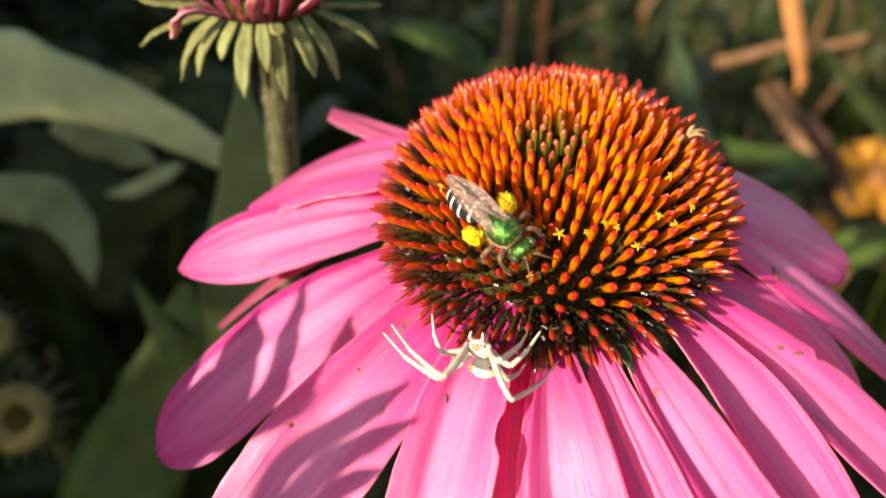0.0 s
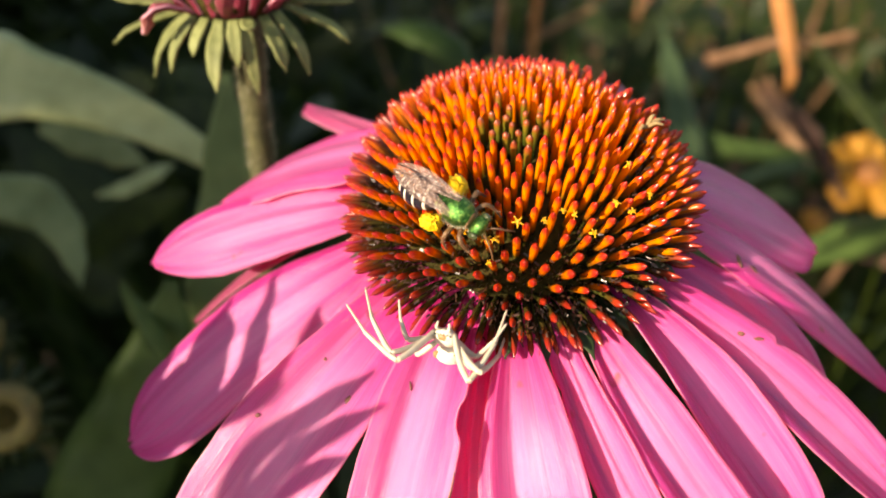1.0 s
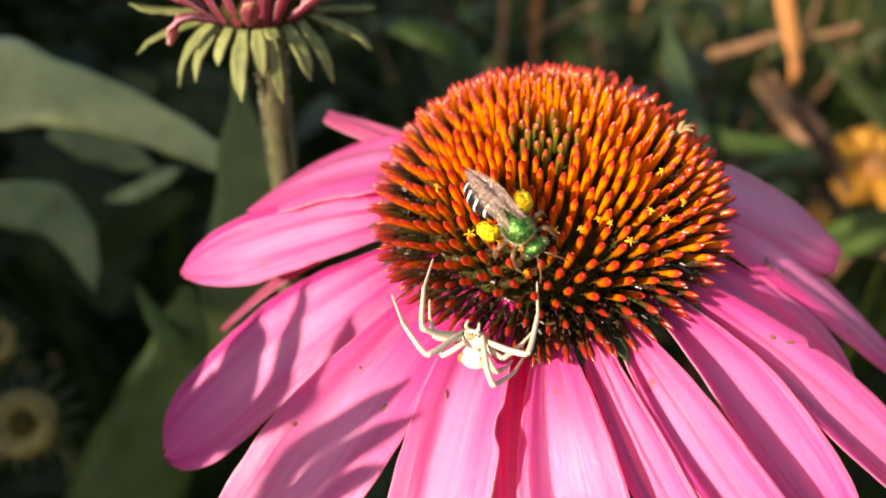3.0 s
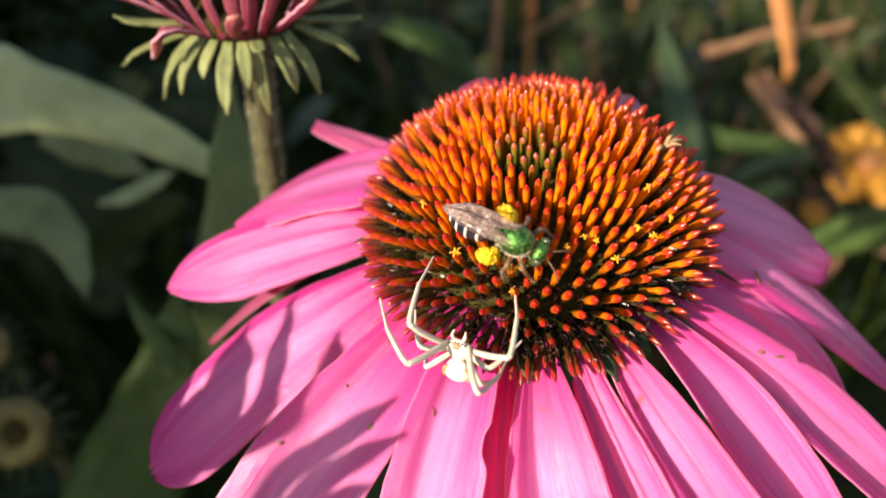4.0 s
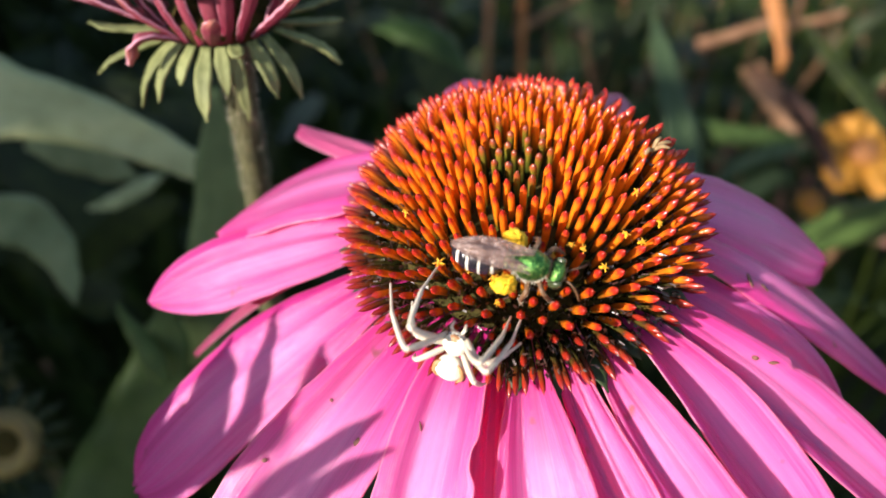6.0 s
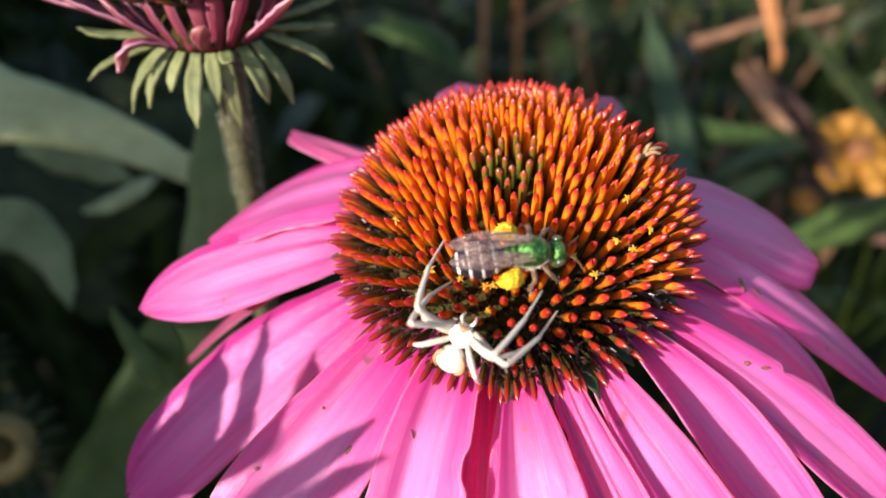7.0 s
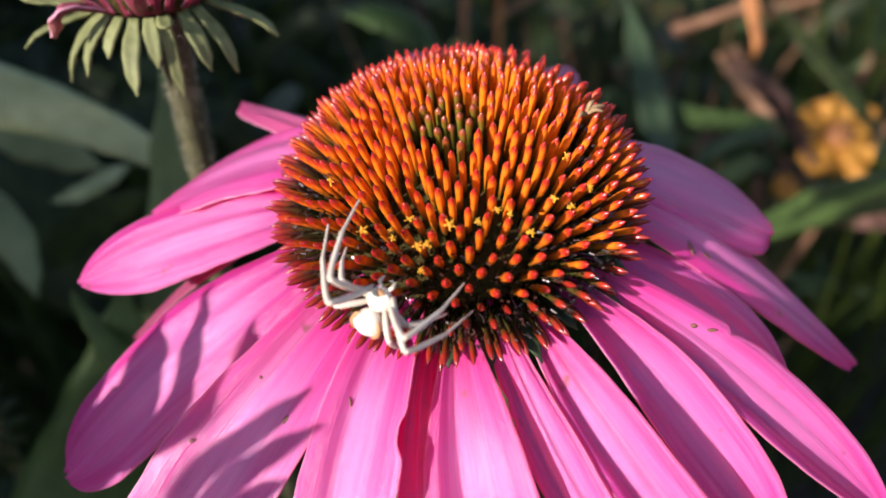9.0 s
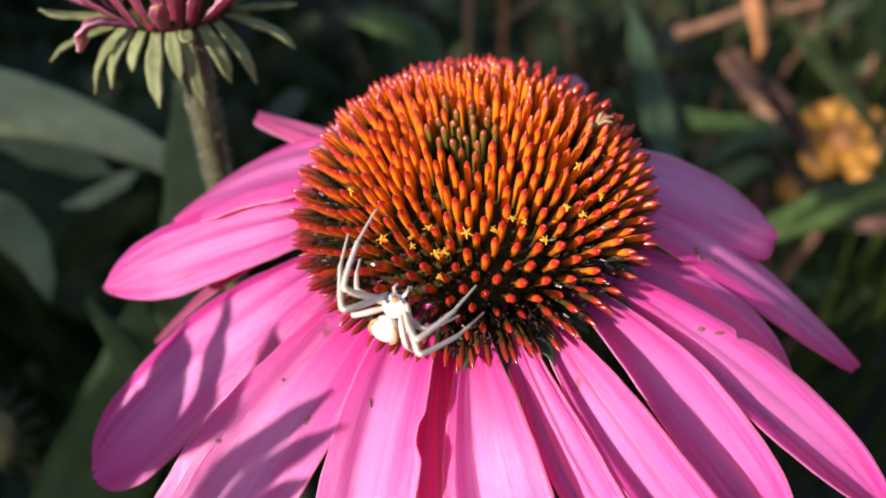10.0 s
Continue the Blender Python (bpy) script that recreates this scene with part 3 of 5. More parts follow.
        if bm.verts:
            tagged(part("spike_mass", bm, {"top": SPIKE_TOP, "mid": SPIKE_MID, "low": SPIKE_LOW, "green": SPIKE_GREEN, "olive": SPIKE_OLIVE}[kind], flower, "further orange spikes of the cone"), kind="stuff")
        else:
            bm.free()
    # withered florets caught between the lower spikes
    r = random.Random(31)
    bm = bmesh.new()
    for _ in range(2200):
        v, a = r.uniform(46, 106), r.uniform(-185, 20)
        p, n = dome(v, a, r.uniform(1.2, 4.5))
        d = (n + Vector((r.uniform(-1, 1), r.uniform(-1, 1), r.uniform(-1, 1))) * 0.9).normalized()
        side = d.orthogonal().normalized() * r.uniform(0.05, 0.14)
        top = p + d * r.uniform(0.3, 0.8)
        bm.faces.new([bm.verts.new(q * MM) for q in (p - side, p + side, top + side * 0.7, top - side * 0.9)])
    tagged(part("floret_debris", bm, WITHERED, flower, "dark withered florets between the spikes"), kind="stuff")
    # petals
    rays = []
    for i, (a0, a1, reach, droop, lift, width, twist, curl, foot) in enumerate(PETALS):
        g = petal_grid(a0, a1, reach, droop, lift, width, twist, curl, 40 + i, bites=BITES.get(i, ()), blunt=i in (0, 4, 15, 16, 17), foot=foot, fold=FOLDS.get(i, (0.0, 0.0)))
        # back and underlying petals get pinks darkened to stand for their shade
        rays.append(part("petal", sheet(bmesh.new(), g, 0.00018), PINK_SHADED if i == 3 else PINK_BACK if i in (0, 16, 17) else PINK, flower))
        if i == 6:
            rim = tube(bmesh.new(), [Vector(g[k][-1]) for k in range(34, 60, 3)], [0.00006, 0.00016, 0.00020, 0.00018, 0.00012], 6, 40, 0.5)
            part("withered_edge", rim, SPECK, rays[i], "brown withered margin")
    # brown specks and gnawed spots on some petals
    back = FLOWER.inverted()
    marks = (
        (14, (0.0373, 0.0567, 0.6522), (0.46, -0.37, 0.81), (1.0, 0.34, 0.09), 25), (14, (0.0393, 0.0567, 0.6510), (0.52, -0.23, 0.82), (0.7, 0.3, 0.08), 60),
        (12, (0.0348, 0.0475, 0.6500), (-0.34, -0.89, 0.31), (0.40, 0.30, 0.06), 0), (12, (0.0365, 0.0469, 0.6498), (-0.22, -0.86, 0.46), (0.5, 0.2, 0.06), 10),
        (5, (-0.0062, 0.0429, 0.6454), (-0.55, -0.29, 0.78), (0.36, 0.52, 0.05), 20), (5, (-0.0160, 0.0430, 0.6430), (0.12, -0.85, 0.51), (0.30, 0.25, 0.05), 0),
        (5, (-0.0089, 0.0469, 0.6473), (0.12, -0.82, 0.55), (0.20, 0.20, 0.04), 70), (6, (0.0003, 0.0430, 0.6474), (0.31, -0.70, 0.65), (0.12, 0.5, 0.05), -25))
    for i, place, normal, size, turn in marks:
        n = (back.to_3x3() @ Vector(normal)).normalized()
        m = n.to_track_quat("Z", "Y").to_matrix() @ Matrix.Rotation(radians(turn), 3, "Z")
        part("speck", ball(bmesh.new(), back @ Vector(place) + n * 0.00008, [s * 0.85 * MM for s in size], 14, 10, m, 0.6, 5000), SPECK, rays[i], "small brown speck")
    # a pale dried husk caught among the spikes near the rim
    c = back @ Vector((0.0250, 0.0605, 0.6672))
    for k, (dx, dy, dz) in enumerate(((1.9, 0.5, 0.5), (1.5, -0.5, 0.7), (0.9, 0.9, 0.9), (-1.0, -0.8, 0.4))):
        tip = c + Vector((dx, dy, dz)) * MM
        part("husk", blade([c, (c + tip) / 2 + Vector((0, 0, 0.0005)), tip], [0.0002, 0.0004, 0.0003, 0.0001], (0, -0.5, 1), 0.5, rows=10, cols=5, seed=k, thickness=0.00008), HUSK, flower, "pale dried husk")
    # green bracts that show between the petals' feet
    for i, a in enumerate((178, -164, -127, -110, -98, -86, -72, -58, -44, -32, -21, -6, 14, 30, 46, 70, 82, 108, 124, 140, 160)):
        r = random.Random(i)
        ca, sa = math.cos(radians(a)), math.sin(radians(a))
        tip = {178: 23.5, -164: 20.6, -44: 23.0}.get(a, r.uniform(18.6, 20.8))
        pts = [(12 * ca, 12 * sa, -3.2), (17 * ca, 17 * sa, -3.1), (tip * ca, tip * sa, -4.3 - 0.28 * (tip - 21))]
        bm = blade([Vector(p) * MM for p in pts], [2.0 * MM, 2.3 * MM, 1.5 * MM, 0.1 * MM], (0, 0, 1), 0.1, 0.12, rows=12, cols=5)
        part("bract", bm, BRACT, flower)
    # the stem, down to the ground
    inv = FLOWER.inverted()
    low = [inv @ Vector(p) for p in ((0.022, 0.083, 0.60), (0.03, 0.10, 0.45), (0.02, 0.11, 0.2), (0.03, 0.10, -0.02))]
    bm = tube(bmesh.new(), [Vector((0, 0, -0.006)), Vector((0.001, 0.001, -0.022)), *low], [0.0045, 0.0024, 0.0026, 0.003, 0.0034], 10, 40, 0.15)
    part("stem", bm, STEM, flower)
    # open florets: tiny yellow stars on some of the tips
    star = bmesh.new()
    for k in range(5):
        an = 2 * math.pi * k / 5 + 0.3
        tube(star, [(0, 0, 0), (0.45 * MM * math.cos(an), 0.45 * MM * math.sin(an), 0.25 * MM), (0.75 * MM * math.cos(an), 0.75 * MM * math.sin(an), 0.1 * MM)], [0.16 * MM, 0.1 * MM, 0.05 * MM], 5, 4)
    tube(star, [(0, 0, -0.8 * MM), (0, 0, 0.5 * MM)], [0.2 * MM, 0.15 * MM], 5, 3)
    mesh = bpy.data.meshes.new("floret")
    star.to_mesh(mesh)
    star.free()
    mesh.materials.append(ANTHER)
    r = random.Random(11)
    spots = [(43, -132), (38, -122), (32, -116), (42, -117), (41, -109), (41, -103), (46, -108), (36, -96), (36, -82), (36, -72), (40, -68), (39, -54), (44, -48), (43, -38), (39, -162), (34, -34), (34, -76)]
    for v, a in spots:
        p, n = dome(v + 5 + r.uniform(-2, 2), a + r.uniform(-3, 3), -0.1)
        ob = new("floret", mesh)
        ob.parent = flower
        sc = r.uniform(0.6, 0.95)
        ob.matrix_basis = Matrix.Translation(p * MM) @ (n + Vector((r.uniform(-0.6, 0.6), r.uniform(-0.6, 0.6), r.uniform(-0.3, 0.6)))).to_track_quat("Z", "Y").to_matrix().to_4x4() @ Matrix.Rotation(r.uniform(0, 6), 4, "Z") @ Matrix.Diagonal((sc, sc * r.uniform(0.5, 1), sc, 1))
    return flower


# ---- the young coneflower behind ----
def build_young_flower():
    young = empty("young_coneflower", Matrix.Translation((-0.0237, 0.0905, 0.6709)) @ Matrix.Scale(0.845, 4), "young coneflower with short rose petals and pale green bracts", "flower")
    inv = young.matrix_world.inverted()
    pts = [Vector((0, 0, -0.002))] + [inv @ Vector(p) for p in ((-0.0240, 0.0918, 0.6640), (-0.0248, 0.0928, 0.6565), (-0.0256, 0.0935, 0.6465), (-0.0270, 0.0945, 0.6330), (-0.0300, 0.097, 0.600), (-0.034, 0.11, 0.35), (-0.03, 0.12, -0.02))]
    bm = tube(bmesh.new(), pts, [0.0030, 0.0025, 0.0025, 0.0026, 0.0028, 0.003], 12, 60, 0.12)
    stem = part("stem", bm, STEM, young)
    bm = bmesh.new()
    r = random.Random(3)
    for k in range(420):
        z = r.uniform(0.02, 0.9)
        p = bez(pts, z * 0.55)
        a = r.uniform(0, 6.28)
        d = Vector((math.cos(a), math.sin(a), r.uniform(-0.3, 0.3)))
        tube(bm, [p + d * 0.0023, p + d * (0.0023 + r.uniform(0.0004, 0.0011))], [0.00007, 0.00003], 3, 1)
    tagged(part("hairs", bm, BEE_HAIR, stem, "fine pale hairs on the stem"), kind="stuff")
    bm = ball(bmesh.new(), (0, 0, 0.0022), (0.0086, 0.0086, 0.0042), 28, 16, lumps=0.08)
    part("disc", bm, CORE, young, "dark receptacle")
    for k in range(110):
        v, a = 60 * ((k + 0.5) / 110) ** 0.5, k * 137.5
        d = Vector((math.sin(radians(v)) * math.cos(radians(a)), math.sin(radians(v)) * math.sin(radians(a)), 0.8 * math.cos(radians(v)))).normalized()
        if k == 0:
            mesh = spike_mesh("spike", SPIKE_GREEN, 0.04, 77)
        ob = new("spike", mesh)
        ob.parent = young
        ob.matrix_basis = Matrix.Translation((d.x * 0.0085, d.y * 0.0085, 0.004 + d.z * 0.006)) @ d.to_track_quat("Z", "Y").to_matrix().to_4x4() @ Matrix.Diagonal((0.0058, 0.0058, 0.0078, 1))
    # short ray petals, still half rolled
    # bearing of foot and tip, reach and height of the tip, width
    rays = [
        (176, 178, 31.5, 8.3, 2.8), (-168, -170, 21.5, 8.1, 2.8), (-150, -155, 12.6, 10.2, 2.8), (-124, -140, 9.6, 10.4, 2.8), (-106, -122, 7.4, 12.2, 2.6), (-84, -84, 8.6, 13.0, 2.8),
        (-62, -47, 15.5, 14.1, 2.8), (-90, -80, 13.4, 5.4, 2.8), (-46, -38, 19.2, 8.3, 2.8), (-132, -140, 15.6, -1.6, 2.8), (-138, -150, 15.0, 8.4, 2.6), (-74, -66, 11.0, 12.0, 2.6), (-30, -20, 14, 14, 2.8),
        (0, -5, 15, 15, 2.8), (20, 18, 17, 14, 2.8), (45, 42, 18, 14, 2.8), (75, 75, 17, 13, 2.8), (108, 108, 18, 12, 2.8), (140, 140, 19, 12, 2.8), (160, 163, 24, 12, 2.8)]
    for i, (a0, a1, r_tip, z_tip, wd) in enumerate(rays):
        ca, sa = math.cos(radians(a1)), math.sin(radians(a1))
        foot, tip = Vector((8.2 * math.cos(radians(a0)), 8.2 * math.sin(radians(a0)), 0.2)), Vector((r_tip * ca, r_tip * sa, z_tip))
        p = [foot, foot.lerp(tip, 0.5) + Vector((1.2 * ca, 1.2 * sa, 0.3 if z_tip > 0 else 2.2)), tip]
        bm = blade([q * MM for q in p], [1.5 * MM, 0.85 * wd * MM, 1.0 * wd * MM, 0.9 * wd * MM, 1.1 * MM], (-ca * 0.5, -sa * 0.5, 1), -0.3, rows=22, cols=9, wave=0.03, seed=i, thickness=0.0004)
        part("petal", bm, ROSE, young)
    # pale bracts that hang round the stem
    hang = [(-168, 20.4, -5.1, 3.2), (178, 21.4, 1.2, 2.8), (-150, 15.4, -9.3, 2.8), (-138, 13.4, -7.9, 3.0), (-118, 11.6, -4.8, 2.4), (-100, 13.0, -9.6, 3.2), (-84, 10.6, -6.6, 2.8), (-72, 10.4, -11.4, 2.4), (-70, 11.6, -0.8, 2.6), (-50, 12.4, -7.8, 3.0), (-32, 13.0, -9.4, 2.8), (-8, 17.5, -6.0, 3.0), (10, 18.2, -1.0, 3.0), (30, 23.0, 2.5, 3.0), (155, 17, -5, 3.0), (60, 15, -8, 3.0), (95, 15, -8, 3.0), (128, 16, -7, 3.0), (-160, 14, -7.5, 2.6)]
    for i, (a, r_tip, z_tip, wd) in enumerate(hang):
        ca, sa = math.cos(radians(a)), math.sin(radians(a))
        mid = 7.5 + (r_tip - 7.5) * 0.72
        p = [Vector((7.5 * ca, 7.5 * sa, -0.4)), Vector((mid * ca, mid * sa, -0.5 + z_tip * 0.46)), Vector((r_tip * ca, r_tip * sa, z_tip))]
        bm = blade([q * MM for q in p], [1.5 * MM, 0.82 * wd * MM, 0.66 * wd * MM, 0.1 * MM], (ca, sa, 0.8), 0.1, 0.16, rows=14, cols=7, wave=0.03, seed=i, thickness=0.0004)
        part("bract", bm, BRACT_PALE, young)
    return young


# ---- leaves and stalks round about ----
def one_leaf(name, points, widths, up, material, label, category="leaf", **more):
    bm = blade([Vector(p) for p in points], widths, up, **more)
    ob = tagged(part(name, bm, material), label, category)
    if name != "stalk":
        # the midrib stands a little proud of the blade
        n = Vector(up).normalized() * 0.0003
        rib = tube(bmesh.new(), [Vector(p) + n for p in points], [max(w * 0.018, 0.0001) for w in widths], 6, 24)
        part("midrib", rib, MIDRIB, ob, "paler midrib")
    return ob


def build_leaves():
    one_leaf("leaf", [(-0.1336, 0.1639, 0.6324), (-0.1132, 0.1604, 0.6313), (-0.0988, 0.1587, 0.6290), (-0.0855, 0.1582, 0.6245), (-0.0717, 0.1560, 0.6185), (-0.0612, 0.1537, 0.6128), (-0.0525, 0.1529, 0.6059)], [0.0170, 0.0252, 0.0171, 0.0140, 0.0107, 0.0077, 0.0005], (0.25, -0.75, 0.6), LEAF_PALE, "broad grey-green coneflower leaf with a pointed tip", camber=0.08, fold=0.06, wave=0.04)
    one_leaf("leaf", [(-0.0451, 0.1409, 0.6395), (-0.0457, 0.1291, 0.6150), (-0.0524, 0.1177, 0.5880), (-0.0615, 0.1141, 0.5564)], [0.0024, 0.0126, 0.0162, 0.0144, 0.0072], (0.2, -0.9, 0.4), LEAF_DULL, "upright green leaf beside the hairy stem", camber=0.10, fold=0.08, wave=0.02)
    one_leaf("leaf", [(-0.1373, 0.1502, 0.6040), (-0.1255, 0.1530, 0.5995), (-0.1144, 0.1564, 0.5959), (-0.1070, 0.1542, 0.5890), (-0.1027, 0.1483, 0.5812), (-0.1005, 0.1426, 0.5744)], [0.0055, 0.0129, 0.0163, 0.0116, 0.0064, 0.0004], (0.3, -0.5, 0.8), LEAF_GREY, "drooping grey-green leaf with a hooked tip", camber=0.12, fold=0.05, wave=0.06)
    low = one_leaf("leaf", [(-0.0576, 0.1123, 0.6026), (-0.0603, 0.1066, 0.5921), (-0.0657, 0.0988, 0.5774), (-0.0750, 0.0899, 0.5614), (-0.0855, 0.0784, 0.5436)], [0.003, 0.012, 0.021, 0.026, 0.024], (0.3, -0.6, 0.75), LEAF, "large dark green leaf with a curled tip", camber=0.12, fold=0.10, wave=0.03)
    part("curled_tip", blade([Vector(p) for p in [(-0.0690, 0.1125, 0.6028), (-0.0677, 0.1105, 0.5998), (-0.0645, 0.1071, 0.5975), (-0.0601, 0.1020, 0.5947), (-0.0574, 0.0988, 0.5906)]], [0.0004, 0.0020, 0.0038, 0.0047, 0.0027], (0.3, -0.6, 0.7), 0.25, 0.1, rows=16, cols=7), LEAF, low, "paler underside of the curled tip")
    one_leaf("leaf", [(-0.1242, 0.2050, 0.5653), (-0.1144, 0.2077, 0.5668), (-0.1049, 0.2121, 0.5700), (-0.0967, 0.2151, 0.5726)], [0.0014, 0.0071, 0.0079, 0.0007], (0, -0.4, 0.9), LEAF_PALE, "small pale leaf among the shaded foliage", camber=0.1, fold=0.05, wave=0.05)
    one_leaf("leaf", [(-0.1311, 0.1991, 0.5962), (-0.1201, 0.2011, 0.5920), (-0.1095, 0.2012, 0.5858), (-0.0987, 0.2013, 0.5785)], [0.0045, 0.0137, 0.0110, 0.0007], (0.2, -0.6, 0.8), LEAF_GREY, "dull green leaf half hidden by others", camber=0.1, fold=0.05, wave=0.06)
    one_leaf("leaf", [(-0.022, 0.302, 0.592), (-0.0060, 0.2970, 0.5930), (0.0080, 0.2901, 0.5880), (0.0205, 0.2729, 0.5790)], [0.003, 0.015, 0.015, 0.002], (0, -0.5, 0.85), LEAF, "bright green leaf behind the cone", camber=0.18, fold=0.08, wave=0.03)
    one_leaf("grass_blade", [(0.1164, 0.3367, 0.5844), (0.1221, 0.3123, 0.5583), (0.1265, 0.2840, 0.5320), (0.1254, 0.2566, 0.5103), (0.1555, 0.2349, 0.3537), (0.13, 0.26, 0.0)], [0.0013, 0.0133, 0.0173, 0.0180, 0.0150, 0.0077], (0.1, -0.9, 0.3), BLADE, "broad upright green grass blade", "grass", camber=0.05, fold=0.12)
    one_leaf("leaf", [(0.1238, 0.1934, 0.5338), (0.1421, 0.1976, 0.5389), (0.1636, 0.2004, 0.5457), (0.1908, 0.2006, 0.5503), (0.2235, 0.2002, 0.5507)], [0.0010, 0.0109, 0.0158, 0.0154, 0.0023], (0, -0.6, 0.8), LEAF, "long green leaf lying across the grass", camber=0.12, fold=0.10, wave=0.03)
    one_leaf("leaf", [(0.1321, 0.3053, 0.5410), (0.1492, 0.2983, 0.5319), (0.1704, 0.2925, 0.5310), (0.1931, 0.2904, 0.5293)], [0.0019, 0.0108, 0.0098, 0.0013], (0.1, -0.7, 0.6), LEAF, "narrow green leaf behind the cone", camber=0.12, fold=0.06, wave=0.03)
    one_leaf("leaf", [(0.1425, 0.2809, 0.5096), (0.1591, 0.2851, 0.5193), (0.1751, 0.2864, 0.5258), (0.1932, 0.2882, 0.5259)], [0.0019, 0.0082, 0.0078, 0.0013], (0.1, -0.7, 0.6), BLADE, "narrow bent green leaf in the grass", camber=0.12, fold=0.06)
    one_leaf("grass_blade", [(0.2068, 0.3515, 0.5667), (0.2200, 0.3301, 0.5511), (0.2315, 0.3087, 0.5382), (0.2423, 0.2742, 0.5197)], [0.0018, 0.0096, 0.0108, 0.0035], (0.1, -0.7, 0.6), LEAF_DARK, "arching olive grass blade", "grass", camber=0.12, fold=0.06)
    one_leaf("dry_leaf", [(0.1764, 0.3437, 0.5449), (0.1831, 0.3287, 0.5342), (0.1928, 0.3136, 0.5240), (0.2006, 0.3012, 0.5159)], [0.0027, 0.0071, 0.0065, 0.0024], (-0.3, -0.8, 0.3), STRAW, "curled brown dry leaf hanging down", "leaf", camber=0.5, wave=0.25, twist=50)
    one_leaf("dry_leaf", [(0.1834, 0.3477, 0.5449), (0.1883, 0.3327, 0.5332), (0.1963, 0.3176, 0.5220), (0.2024, 0.3052, 0.5129)], [0.0023, 0.0060, 0.0055, 0.0020], (-0.3, -0.8, 0.3), DEAD, "curled brown dry leaf hanging down", "leaf", camber=0.5, wave=0.25, twist=80)
    one_leaf("dry_leaf", [(0.1894, 0.3517, 0.5449), (0.1928, 0.3367, 0.5322), (0.1993, 0.3216, 0.5200), (0.2039, 0.3092, 0.5099)], [0.0022, 0.0057, 0.0052, 0.0019], (-0.3, -0.8, 0.3), STRAW, "curled brown dry leaf hanging down", "leaf", camber=0.5, wave=0.25, twist=110)
    one_leaf("dry_leaf", [(0.2015, 0.3523, 0.5334), (0.2132, 0.3368, 0.5175), (0.2211, 0.3229, 0.5029), (0.2303, 0.3073, 0.4896)], [0.0023, 0.0098, 0.0083, 0.0023], (-0.3, -0.8, 0.3), DEAD, "narrow shrivelled dead leaf", "leaf", camber=0.5, wave=0.2, twist=70)
    one_leaf("stalk", [(0.1993, 0.3990, 0.5892), (0.2039, 0.3849, 0.5710), (0.2069, 0.3704, 0.5529), (0.2062, 0.3568, 0.5353), (0.235, 0.42, 0.45), (0.24, 0.44, 0.0)], [0.0092, 0.0104, 0.0085, 0.0060, 0.0017, 0.0011], (0.1, -0.9, 0.3), ORANGE, "orange dried flat stalk standing in sunlight", "stalk", camber=0.25, fold=0.1)
    for pts, rad, name in (([(0.1736, 0.4050, 0.5332), (0.1909, 0.4021, 0.5397), (0.2124, 0.3993, 0.5479), (0.2311, 0.3919, 0.5500), (0.2523, 0.3876, 0.5570)], [0.0042, 0.0030, 0.0020, 0.0024], "pinkish brown dead twig"), ([(0.0660, 0.4811, 0.5150), (0.0908, 0.4845, 0.5290), (0.1169, 0.4867, 0.5422)], [0.0022, 0.0030, 0.0022], "thin brown dead twig"), ([(0.0465, 0.4679, 0.56), (0.0456, 0.4479, 0.5405), (0.0426, 0.4288, 0.515), (0.04, 0.42, 0)], [0.0018, 0.0026, 0.0020], "reddish brown dead stalk"), ([(0.075, 0.49, 0.60), (0.072, 0.47, 0.555), (0.07, 0.46, 0.53), (0.07, 0.45, 0)], [0.0018, 0.0024, 0.0018], "yellowed dead stalk")):
        tagged(part("twig", tube(bmesh.new(), pts, rad, 7, 14, 0.3), ORANGE if "yellowed" in name else STRAW), name + " among the grass", "twig")


def build_neighbour_flower(centre, runs, label):
    """A coneflower added out of sight on the sunny side; its narrow petals throw their shadows on the big one.
    centre, runs: where the shadows of its head and of each petal fall, and the petal's width."""
    away = to_sun * 0.060
    o = Vector(centre) + away
    head = empty("unseen_coneflower", Matrix.Translation(o), label, "flower")
    part("disc", ball(bmesh.new(), (0, 0, 0), (0.0045, 0.0045, 0.0035), 24, 14, lumps=0.1), CORE, head)
    for i, (p, q, e, wd) in enumerate(runs):
        pts = [Vector((0, 0, 0))] + [Vector(c) + away - o for c in (p, q, e)]
        bm = blade(pts, [0.0008, wd * 0.85, wd, wd * 0.85, 0.0004], to_sun, 0.1, rows=18, cols=5, seed=i)
        part("petal", bm, PINK_BACK, head)
    part("stem", tube(bmesh.new(), [(0, 0, -0.003), (-0.006, -0.003, -0.05), (-0.02, -0.01, -0.2), (-0.03, -0.01, -0.70)], [0.002, 0.0024, 0.003], 8, 20), STEM, head)
    return head


